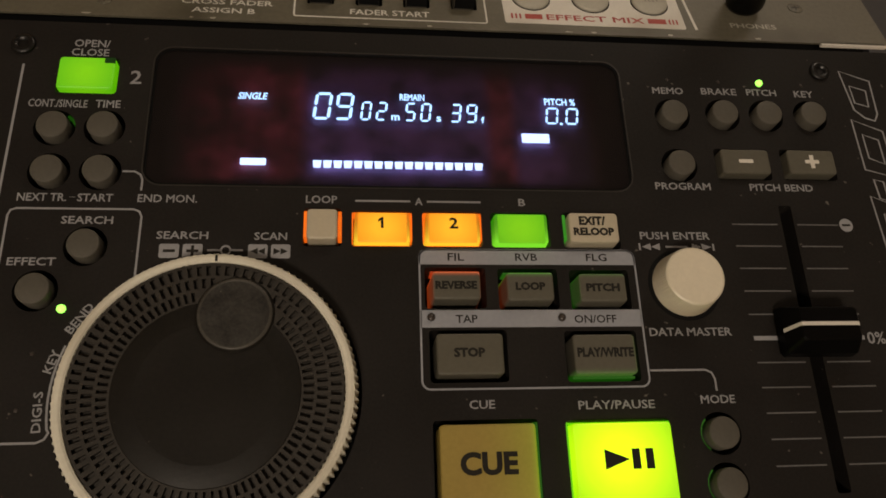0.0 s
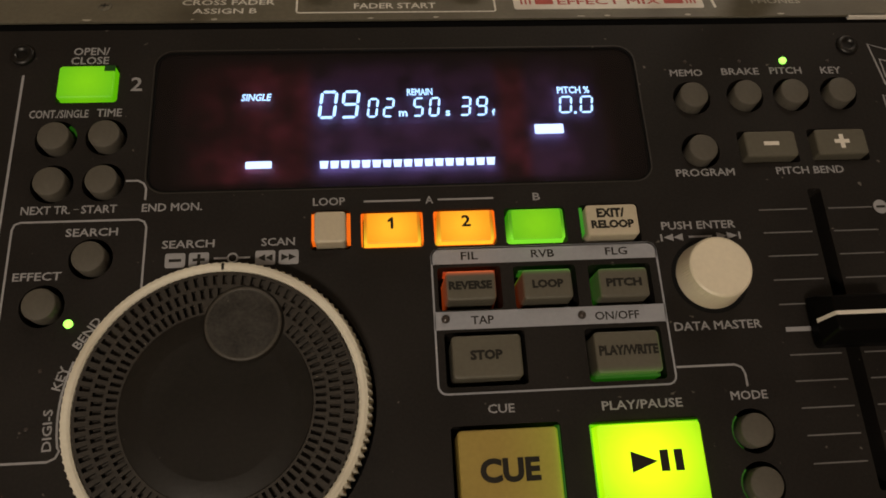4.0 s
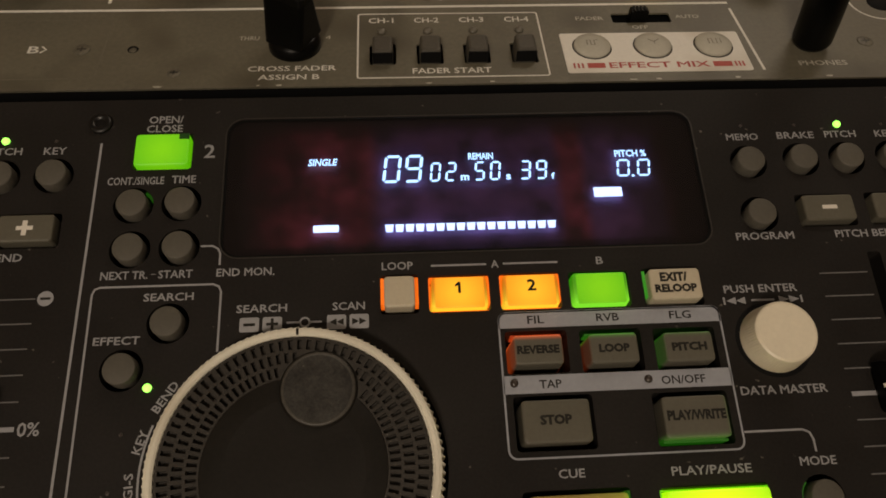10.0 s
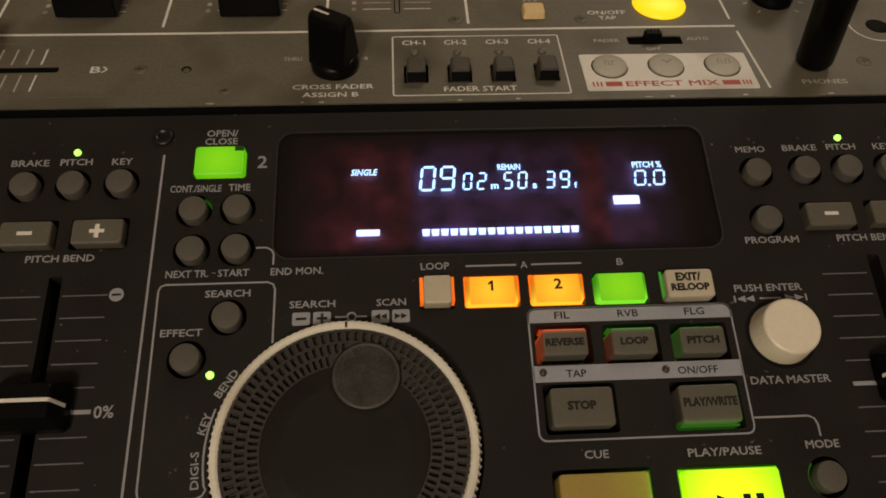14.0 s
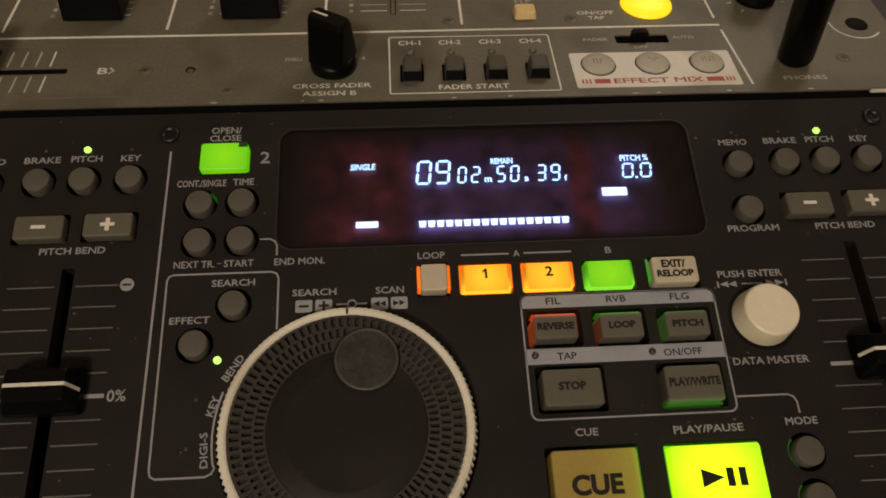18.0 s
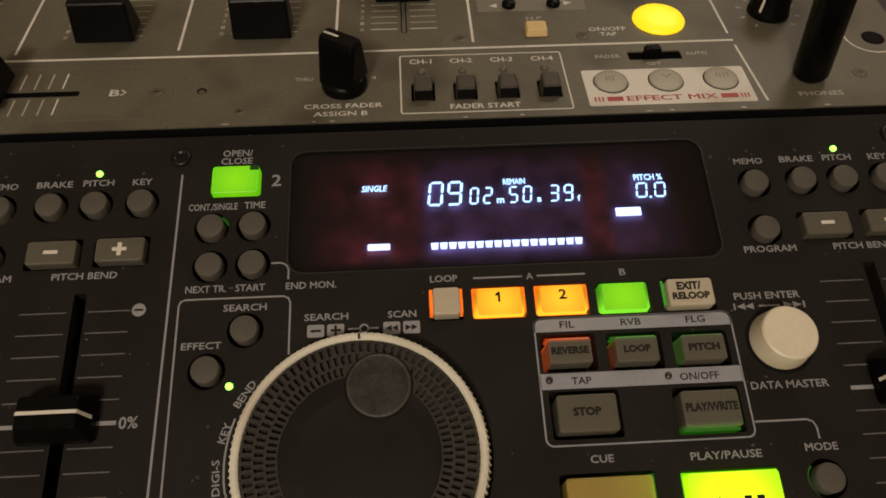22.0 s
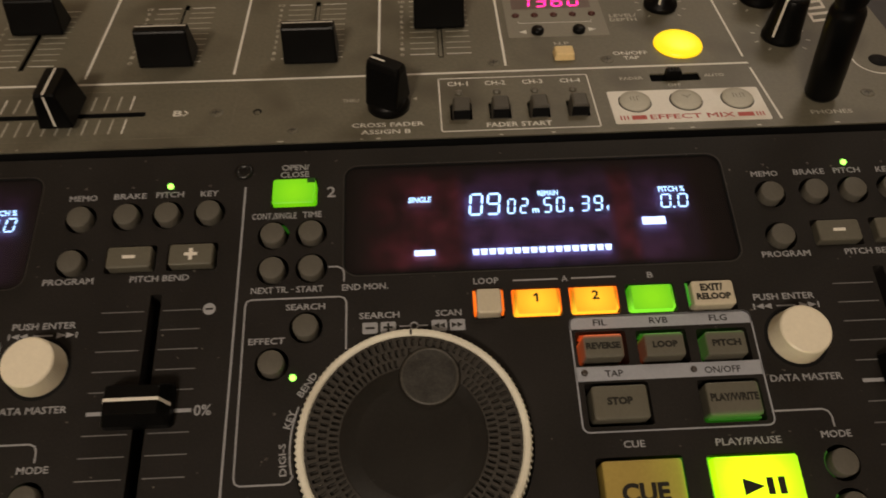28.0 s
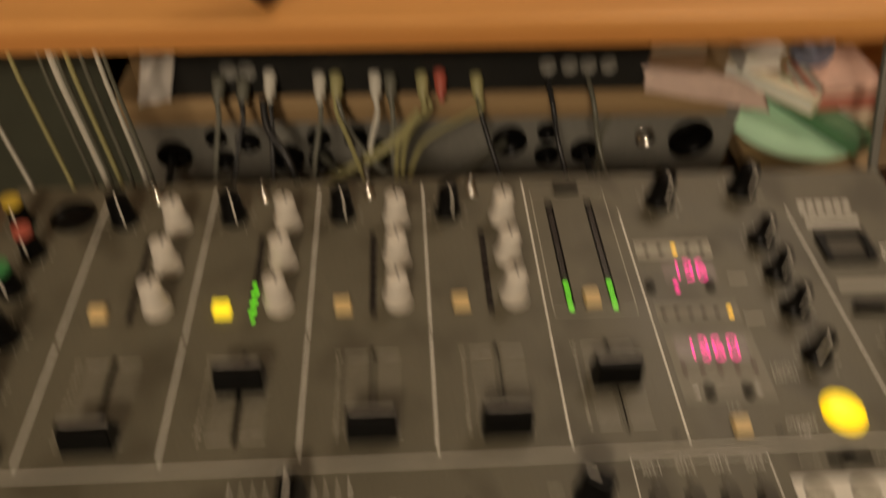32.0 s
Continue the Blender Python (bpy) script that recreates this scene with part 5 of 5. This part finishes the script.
# channel strips
for n, x in enumerate(CHANNELS):
    for y in (151.2, 178.5, 207.5):
        k = part("tone_knob", lambda: lathe([(7.4, 0.1), (7.5, 1.2), (7.0, 2.6), (6.0, 6.5), (5.5, 12.0), (5.4, 16.4), (4.9, 17.3), (0.3, 17.4)], 36), M_WHITEKNOB, mixer, "white flared tone knob", at=(x + 13.0, y, 0), key="tone_knob")
        part("pointer", lambda: ribbon([(0, 0.6), (0, 4.8)], 1.1, 17.5), M_DARKPRINT, k, key="tone_pointer")
    pointer_knob(x - 16.5, 213.0, 7.4, 19.0, turn=20)
    part("cue_key", lambda: cap_shape(8.6, 7.4, 3.4, 0.9, 0.7, 0.1, 0.3), M_YELLOW_LIT if n == 1 else M_AMBERKEY, mixer, "square key, lit yellow" if n == 1 else "", at=(x - 13.9, 147.6, 0), key=("cue_key", n == 1))
    for i in range(9):
        on = n == 1 and i < 4
        part("meter_lamp", lambda: box(-1.1, -1.5, -1.0, 1.1, 1.5, -0.2, 0.4), M_METER_GREEN if on else M_LED_OFF, mixer, at=(x + 0.6, 143.6 + i * 6.1, 0), key=("meter_lamp", on))
    lever = part("toggle_switch", lambda: lathe([(3.6, 0.1), (3.6, 1.5), (1.6, 1.6), (1.4, 9.0), (0.8, 10.0), (0.1, 10.2)], 18), M_CHROME, mixer, "small bright toggle switch", at=(x - 2.0, 230.0, 0), key="toggle")
for x in (55.6, 77.8):
    for i in range(14):
        part("meter_lamp", lambda: box(-1.3, -1.4, -1.0, 1.3, 1.4, -0.2), M_METER_GREEN if i in (0, 2) else M_LED_OFF, mixer, at=(x, 145.4 + i * 5.2, 0), key=("main_lamp", i in (0, 2)))
mline(rounded(46.5, 140.0, 88.0, 226.0, 1.0, 3), 0.5, True, M_MIXER_PALE)
part("cue_key", lambda: cap_shape(8.4, 7.4, 3.4, 0.9, 0.7, 0.1, 0.3), M_AMBERKEY, mixer, at=(66.6, 147.6, 0), key="master_key")
part("push_bar", cap_shape(14, 5, 3, 0.8, 0.5, 0.1), M_BLACK, mixer, at=(67.0, 229.0, 0))
# microphone column
for x, y, mat in ((-216.7, 190.0, M_REDKNOB), (-219.5, 165.0, M_GREENKNOB), (-229.0, 212.0, M_YELLOWKNOB)):
    k = pointer_knob(x, y, 6.4, 17.0, mat=M_BLACK, label="black knob with a coloured cap")
    part("knob_cap", lathe([(4.9, 15.6), (5.0, 18.0), (4.2, 18.9), (0.3, 19.0)], 28), mat, k)
for y in (135.0, 105.0):
    pointer_knob(-213.0, y, 7.2, 17.0)
part("socket_ring", lathe([(12.0, 0.1), (12.0, 1.5), (9.5, 2.2), (9.0, 0.4), (0.3, 0.3)], 32), M_BLACK, mixer, "round black socket", at=(-204.0, 217.0, 0))
part("push_bar", cap_shape(20, 5, 4, 0.8, 0.5, 0.1), M_BLACK, mixer, at=(-205.0, 75.0, 0))

# headphone plug in the mixer's socket, with its lead
plug = thing("headphone_plug", Matrix.Translation((0.2110, 0.0415, MIXER_TOP + 0.0015)) @ Matrix.Rotation(radians(-9), 4, "Y") @ Matrix.Rotation(radians(6), 4, "X"), "black headphone jack plug standing in the mixer's socket", "plug")
part("grip", lathe([(5.6, 0), (6.1, 1.2), (6.2, 30.0), (6.1, 37.0), (5.6, 38.5), (4.9, 39.2), (4.9, 41.0), (5.4, 42.5), (5.2, 56.0), (4.0, 60.0), (0.3, 60.5)], 36), M_BLACK, plug, "black ribbed grip")


def tube(pts, r, mat, parent, name="lead", n=8, label=""):
    """A round lead along points in millimetres."""
    bm = bmesh.new()
    smooth = []
    P = [Vector(p) for p in pts]
    for i in range(len(P) - 1):
        p0, p1, p2, p3 = P[max(i - 1, 0)], P[i], P[i + 1], P[min(i + 2, len(P) - 1)]
        for s in range(6):
            t = s / 6
            smooth.append(0.5 * ((2 * p1) + (p2 - p0) * t + (2 * p0 - 5 * p1 + 4 * p2 - p3) * t * t + (3 * p1 - p0 - 3 * p2 + p3) * t ** 3))
    smooth.append(P[-1])
    rings = []
    for i, p in enumerate(smooth):
        d = (smooth[min(i + 1, len(smooth) - 1)] - smooth[max(i - 1, 0)]).normalized()
        u = d.orthogonal().normalized()
        if rings:
            u = (last - d * last.dot(d)).normalized()
        last = u
        v = d.cross(u)
        rings.append([bm.verts.new(p + (u * math.cos(2 * math.pi * k / n) + v * math.sin(2 * math.pi * k / n)) * r) for k in range(n)])
    for a, b in zip(rings, rings[1:]):
        for k in range(n):
            f = bm.faces.new((a[k], a[(k + 1) % n], b[(k + 1) % n], b[k]))
            f.smooth = True
    bm.faces.new(rings[0][::-1])
    bm.faces.new(rings[-1])
    return part(name, bm, mat, parent, label)


tube([(0, 0, 58), (6, 4, 100), (50, 20, 165), (110, 10, 140), (140, -20, 20), (150, -40, -120)], 2.4, M_BLACK, plug)

# ---- behind the mixer ----
M_GREYFACE = material("grey_metal_face", (0.20, 0.195, 0.17), 0.5, vary=0.15, grain=200, big=20)
M_DARKUNIT = material("dark_unit_metal", (0.019, 0.019, 0.017), 0.45, vary=0.2, grain=200, big=20)
M_BACKDROP = material("dark_green_grey_panel", (0.050, 0.056, 0.038), 0.6, vary=0.2, grain=30, big=6)
M_WHITELEAD = material("white_lead", (0.60, 0.58, 0.50), 0.45)
M_YELLOWLEAD = material("yellowish_lead", (0.36, 0.34, 0.16), 0.45)
M_GREYLEAD = material("grey_lead", (0.13, 0.13, 0.10), 0.45)
M_BLACKLEAD = material("black_lead", (0.02, 0.02, 0.02), 0.45)
M_DARKFOOT = material("dark_brown_wood", (0.045, 0.012, 0.006), 0.45, grain=200, big=30)
M_PAPER = material("white_paper", (0.84, 0.80, 0.73), 0.75, vary=0.06, grain=120, big=12)
M_GREENPLATE = material("pale_green_plastic", (0.58, 0.93, 0.66), 0.4, vary=0.05)
M_GREENEDGE = material("green_plastic", (0.10, 0.24, 0.12), 0.4, vary=0.1)
M_REDBOOK = material("red_book_cover", (0.62, 0.22, 0.16), 0.5, vary=0.25, grain=60, big=25)
M_CREAMBOOK = material("cream_book_cover", (0.80, 0.70, 0.52), 0.6, vary=0.12, grain=80, big=25)
M_PINKBOOK = material("salmon_book_cover", (0.78, 0.50, 0.40), 0.5, vary=0.2, grain=60, big=25)
M_BLUECLOTH = material("blue_grey_cloth", (0.24, 0.26, 0.36), 0.8, vary=0.15, grain=90, big=20)
M_CARTON = material("dark_grey_card", (0.030, 0.028, 0.029), 0.55, vary=0.2, grain=120, big=15)
M_PINKPAPER = material("pinkish_paper", (0.66, 0.50, 0.42), 0.7, vary=0.12, grain=120, big=20)
M_BROWNBOX = material("brown_card", (0.26, 0.16, 0.09), 0.7, vary=0.1, grain=90, big=20)


def own(name, bm, mat, m, label, category, group="", kind=""):
    me = bpy.data.meshes.new(name)
    bmesh.ops.scale(bm, vec=(MM, MM, MM), verts=bm.verts)
    bm.to_mesh(me)
    bm.free()
    me.materials.append(mat)
    ob = new(name, me)
    ob.matrix_basis = m
    return tagged(ob, label, category, group, kind)


AT = Matrix.Translation((0, 0, MIXER_TOP))
LOW = -149.9
hutch = thing("desk_hutch", AT, "orange wooden hutch with open shelves behind the mixer", "shelf")
part("upper_board", box(-720, 300, 49, 307.5, 640, 68, 3), M_OAK, hutch, "orange wooden shelf board with a rounded front edge")
for name, x0, x1, y, deep, mat, label in (("upright", 345, 400, 290, 8, M_REDWOOD, "red-brown wooden upright leaning back"), ("post", 327, 333, 289, 5, M_GREYFACE, "thin grey metal post leaning back")):
    part(name, box(x0, 0, 0, x1, deep, 290, 1), mat, hutch, label).matrix_basis = Matrix.Translation((0, y * MM, LOW * MM + 0.006)) @ Matrix.Rotation(radians(-31), 4, "X")
part("upright", box(368, 482, -104.9, 440, 500, 48.8, 1.5), M_OAK, hutch, "orange wooden upright")
part("upright", box(-720, 300, LOW, -700, 640, 180, 2), M_REDWOOD, hutch)
part("upright", box(500, 322, LOW, 520, 640, 180, 2), M_REDWOOD, hutch)
part("upright", box(-214, 382, -39.9, -200, 400, 48.8, 1.5), M_PINE, hutch, "pale wooden upright")
part("shelf_board", box(-235, 380, -62, 228, 620, -40, 2.5), M_PINE, hutch, "pale wooden shelf board")
part("back_panel", box(-720, 640, LOW, 520, 650, 180), M_BACKDROP, hutch, "dark green-grey back panel")
part("side_panel", box(-699, 404, LOW, -242, 412, 48.8), M_BACKDROP, hutch, "dark green-grey inner panel")
part("side_shelf", box(257, 362, -121, 498, 636, -105, 2), M_PINE, hutch, "pale wooden lower shelf")

def plug_shell():
    bm = lathe([(5.0, 0), (5.0, 6), (4.2, 7), (4.2, 17), (2.4, 18.5), (2.0, 24), (0.3, 24)], 20)
    bmesh.ops.rotate(bm, matrix=Matrix.Rotation(radians(112), 3, "X"), verts=bm.verts)
    return bm


# dark unit with plugged sockets on the shelf board
unit = thing("audio_unit", AT @ Matrix.Translation((0, -0.018, -0.0399)), "dark rack audio unit with rows of plugs in its back", "audio unit")
part("casing", box(-197, 402, 0, 158, 560, 66, 1.5), M_DARKUNIT, unit, "dark metal casing")
for x, z, mat in ((-155, 12, M_GREYLEAD), (-138, 10, M_GREYLEAD), (-118, 16, M_WHITELEAD), (-83, 13, M_WHITELEAD), (-71, 13, M_YELLOWLEAD), (-43, 13, M_WHITELEAD), (-32, 12, M_GREYLEAD), (-9, 12, M_YELLOWLEAD), (4, 14, M_REDKNOB), (31, 10, M_YELLOWLEAD)):
    p = part("plug_body", lambda: plug_shell(), mat, unit, at=(x, 401.9, z + 4), key=("plug_body", mat.name))
for x in (-147, -134, 83, 99, 113, 128):
    bm = lathe([(6.5, 0), (6.5, 1.5), (5.0, 1.5), (5.0, 0.3), (0.3, 0.3)], 24)
    bmesh.ops.rotate(bm, matrix=Matrix.Rotation(radians(90), 3, "X"), verts=bm.verts)
    part("socket_ring", bm, M_GREYFACE, unit, at=(x, 401.9, 22))

# grey unit under the shelf board
rack = thing("patch_unit", AT, "grey metal unit with round black sockets under the shelf", "audio unit")
part("face", box(-240, 396, LOW, 247, 402, -63, 0.8), M_GREYFACE, rack, "grey metal front")
part("casing", box(-236, 402.2, LOW, 240, 560, -66), M_DARKUNIT, rack)


def socket(x, z, r, mat=None, name="socket"):
    bm = lathe([(r, 0), (r * 1.02, 5), (r * 0.82, 6), (r * 0.78, 3), (0.3, 2.6)], 28)
    bmesh.ops.rotate(bm, matrix=Matrix.Rotation(radians(90), 3, "X"), verts=bm.verts)
    part(name, bm, mat or M_BLACK, rack, at=(x, 395.9, z))


for x, z, r in ((-207, -101, 13), (-171, -84, 8), (-168, -107, 9), (-147, -89, 9), (-118, -106, 13), (-91, -87, 9), (-91, -109, 10), (-62, -86, 9), (-46, -102, 12), (62, -94, 14), (92, -86, 8), (94, -109, 10), (125, -106, 11)):
    socket(x, z, r)
socket(212, -96, 18)
socket(173, -92, 8, M_CHROME, "metal_socket")


def lead(pts, r, mat, label):
    ob = tube(pts, r, mat, None, "audio_cable", 8)
    ob.matrix_basis = AT
    return tagged(ob, label, "cable", "cables behind the mixer")


random.seed(4)
for x0, mat, word_ in ((-155, M_GREYLEAD, "grey"), (-138, M_BLACKLEAD, "black"), (-118, M_BLACKLEAD, "black"), (-83, M_GREYLEAD, "grey"), (-43, M_WHITELEAD, "white"), (-32, M_GREYLEAD, "grey"), (31, M_BLACKLEAD, "black"), (83, M_BLACKLEAD, "black"), (113, M_GREYLEAD, "grey")):
    z0 = -23 if x0 < 50 else -18
    sway = random.uniform(-14, 22)
    lead([(x0, 364 if x0 < 50 else 380, z0 - 8), (x0 + 1, 356, z0 - 14), (x0 + sway * 0.4, 344, -56), (x0 + sway, 316, -84), (x0 + sway * 1.5, 290, -120), (x0 + sway * 2, 270, LOW + 3)], 1.9, mat, word_ + " audio cable hanging from the unit behind the mixer")
for x0, x1, x2 in ((-71, -62, -40), (-9, -22, -30), (-5, -26, -34), (31, -8, -36)):
    lead([(x0, 363, -31), (x0, 356, -35), (x1, 334, -44), ((x1 + x2) / 2, 300, -52), (x2, 268, -70), (x2, 256, LOW + 3)], 1.7, M_YELLOWLEAD, "yellowish audio cable hanging from the unit behind the mixer")
for pts, mat, r, word_ in (([(-90, 392, -104), (-60, 350, -98), (-20, 322, -86), (10, 330, -80), (60, 392, -92)], M_GREYLEAD, 3.0, "thick grey"), ([(-118, 390, -106), (-96, 340, -112), (-70, 300, -120), (-60, 280, LOW + 4)], M_BLACKLEAD, 3.0, "thick black"), ([(-207, 390, -101), (-204, 340, -108), (-190, 300, -125), (-186, 275, LOW + 4)], M_BLACKLEAD, 3.0, "thick black"), ([(125, 390, -106), (128, 350, -112), (140, 300, -130), (142, 280, LOW + 4)], M_BLACKLEAD, 3.0, "thick black"), ([(140, 392, -70), (132, 380, -82), (128, 360, -96), (120, 320, -118), (120, 280, LOW + 4)], M_GREYLEAD, 2.2, "grey")):
    lead(pts, r, mat, word_ + " audio cable behind the mixer")
lead([(-12, 352, -34), (-34, 332, -47), (-62, 328, -64), (-92, 322, -84), (-112, 300, -122), (-116, 285, LOW + 4)], 3.2, M_YELLOWLEAD, "thick olive audio cable crossing behind the mixer")
lead([(-123, 366, -30), (-120, 350, -44), (-106, 334, -60), (-100, 322, -86), (-98, 300, LOW + 4)], 2.8, M_BLACKLEAD, "thick black audio cable behind the mixer")
lead([(-70, 363, -30), (-64, 350, -44), (-48, 334, -60), (-20, 318, -78), (30, 300, -100), (50, 290, LOW + 4)], 2.0, M_GREYLEAD, "grey audio cable slanting behind the mixer")
# leads hanging from above at the side of the unit
for x, dx, mat, r, word_ in ((-249, 16, M_YELLOWLEAD, 1.5, "yellowish"), (-226, 17, M_WHITELEAD, 2.3, "white"), (-223, 15, M_GREYLEAD, 1.4, "grey"), (-217, 16, M_YELLOWLEAD, 1.7, "yellowish"), (-209, 14, M_GREYLEAD, 1.5, "grey"), (-200, 15, M_WHITELEAD, 1.6, "white"), (-196, 16, M_GREYLEAD, 1.4, "grey"), (-276, 18, M_WHITELEAD, 1.5, "white"), (-233, 13, M_GREYLEAD, 1.2, "grey")):
    lead([(x - 1, 306, 48.8), (x, 304, 30), (x + dx * 0.15, 302, 0), (x + dx * 0.35, 300, -50), (x + dx * 0.5, 298, -100), (x + dx * 0.6, 296, LOW + 2)], r, mat, word_ + " cable hanging down behind the mixer")

# paper bundle, box, books and plate beside the unit
bundle = bmesh.new()
bmesh.ops.create_grid(bundle, x_segments=10, y_segments=16, size=0.5)
for v in bundle.verts:
    n = noise.noise(v.co * 3) * 3
    v.co = Vector((-196 + v.co.x * 22 + v.co.y * 16, 378 + n + 6 * v.co.x, -14 + v.co.y * 50))
bmesh.ops.solidify(bundle, geom=bundle.faces[:], thickness=1.2)
own("paper_sheet", bundle, M_PAPER, AT, "crumpled white paper sheet leaning on the shelf edge", "paper")


def book(x0, y0, z0, x1, y1, z1, turn, cover, label, name="book", category="book"):
    b = thing(name, AT @ Matrix.Translation(Vector(((x0 + x1) / 2, (y0 + y1) / 2, z0)) * MM) @ Matrix.Rotation(radians(turn), 4, "Z"), label, category, "books beside the unit" if category == "book" else "")
    w, d, h = (x1 - x0) / 2, (y1 - y0) / 2, z1 - z0
    part("cover", box(-w, -d, 0, w, d, 1.6, 0.4), cover, b)
    part("cover", box(-w, -d, h - 1.6, w, d, h, 0.4), cover, b)
    part("spine", box(-w, -d, 1.62, -w + 1.6, d, h - 1.62), cover, b)
    part("page_block", box(-w + 1.7, -d + 2.5, 1.65, w - 2.5, d - 2.5, h - 1.65), M_PAPER, b, "pale page block")
    return b


plate_m = AT @ Matrix.Translation((0.305, 0.416, -0.1048))
own("plastic_plate", lathe([(42, 0), (50, 5), (57, 12), (59, 13.5), (58, 14.5), (55, 13.4), (50, 12.4), (0.5, 12.0)], 64), M_GREENPLATE, plate_m, "pale green plastic plate under the books", "plate")


def turned_book(x, y, z, turn, w, d, h, cover, label, edge=None):
    """A book whose front corner stands at x, y; its spine faces the mixer."""
    b = thing("book", AT @ Matrix.Translation(Vector((x, y, z)) * MM) @ Matrix.Rotation(radians(turn), 4, "Z"), label, "book", "books beside the unit")
    part("cover", box(0, 0, h - 1.6, w, d, h, 0.4), cover, b)
    part("cover", box(0, 0, 0, w, d, 1.6, 0.4), cover, b)
    part("spine", box(0, 0, 1.62, w, 1.6, h - 1.62), edge or cover, b)
    part("page_block", box(0.8, 1.7, 1.65, w - 1.5, d - 1.5, h - 1.65), M_GREENEDGE if cover is M_GREENEDGE else M_PAPER, b)


turned_book(332, 359, -89.9, 28, 22, 96, 13.0, M_GREENEDGE, "dark green hardback book lying on the plate", M_GREENEDGE)
turned_book(307, 395, -76.8, 42, 11, 82, 14, M_CREAMBOOK, "thick cream paperback book on a green book")
turned_book(345, 392, -89.9, 20, 40, 44, 12.0, M_CREAMBOOK, "cream paperback book under a red book")
turned_book(315, 402, -76.8, 4, 54, 62, 10, M_REDBOOK, "red hardback book on a green book")
turned_book(316, 405, -66.7, 3, 54, 60, 10, M_PINKBOOK, "salmon paperback book on a red book")


book(258, 440, -62.7, 294, 466, -46, 8, M_PAPER, "white paper box on the books", "paper_box", "box")
cloth = bmesh.new()
bmesh.ops.create_icosphere(cloth, subdivisions=3, radius=1)
for v in cloth.verts:
    k = 1 + 0.25 * noise.noise(v.co * 2.2)
    v.co = Vector((318 + v.co.x * 17 * k, 446 + v.co.y * 15 * k, -56.6 + max(v.co.z + 0.6, 0) * 16 * k))
own("folded_cloth", cloth, M_BLUECLOTH, AT, "blue-grey crumpled cloth on the books", "cloth")
carton = thing("card_box", AT @ Matrix.Translation((0.183, 0.44, -0.0399)), "low brown card box with pale papers on top", "box")
part("body", box(-26, -36, 0, 27, 40, 17, 1), M_BROWNBOX, carton)
part("paper", box(-25, -34, 17.1, 26, 34, 23, 0.6), M_CREAMBOOK, carton, "cream paper pad")
part("paper", box(-22, -35, 23.2, 25, 32, 29, 0.6), M_CREAMBOOK, carton, "cream paper pad")
drape = bmesh.new()
bmesh.ops.create_grid(drape, x_segments=26, y_segments=12, size=0.5)
for v in drape.verts:
    u, w = v.co.x + 0.5, v.co.y + 0.5
    top = -20 - 12 * u - 9 * max(u - 0.75, 0) * 4
    low = -34 - 22 * u
    wave = noise.noise(Vector((u * 6, w * 3, 2))) * 3
    if w > 0.6:
        v.co = Vector((153 + 92 * u, 379 + (w - 0.6) * 18 + wave * 0.5, top + wave * 0.4))
    else:
        v.co = Vector((155 + 104 * u - 14 * u * w, 375 + 6 * w + wave * 0.5, low + (top - low) * w / 0.6))
for f in drape.faces:
    f.smooth = True
bmesh.ops.solidify(drape, geom=drape.faces[:], thickness=0.8)
own("paper_wrap", drape, M_PINKPAPER, AT, "crumpled pinkish paper hanging over the shelf edge", "paper")
# black printed board standing behind the upright
sign = thing("black_carton", AT @ Matrix.Translation((0.345, 0.13, LOW * MM)), "black carton with white lettering beside the mixer", "box")
part("body", box(-52, -105, 0, 60, 104, 110, 1), M_CARTON, sign)
for i in range(4):
    part("printed_bar", box(-46 + i * 24, 66, 110.05, -28 + i * 24, 80, 110.3), M_PAPER, sign)
    part("printed_bar", box(-46 + i * 24, 86, 110.05, -30 + i * 24, 98, 110.3), M_PAPER, sign)

# small dark stand on the upper board
own("dark_stand", lathe([(3, 0), (5, 2), (13, 12), (21, 26), (24, 40), (20, 46), (0.4, 47)], 32), M_DARKFOOT, AT @ Matrix.Translation((-0.10, 0.318, 0.0681)), "dark tapered wooden stand on the upper board", "stand")
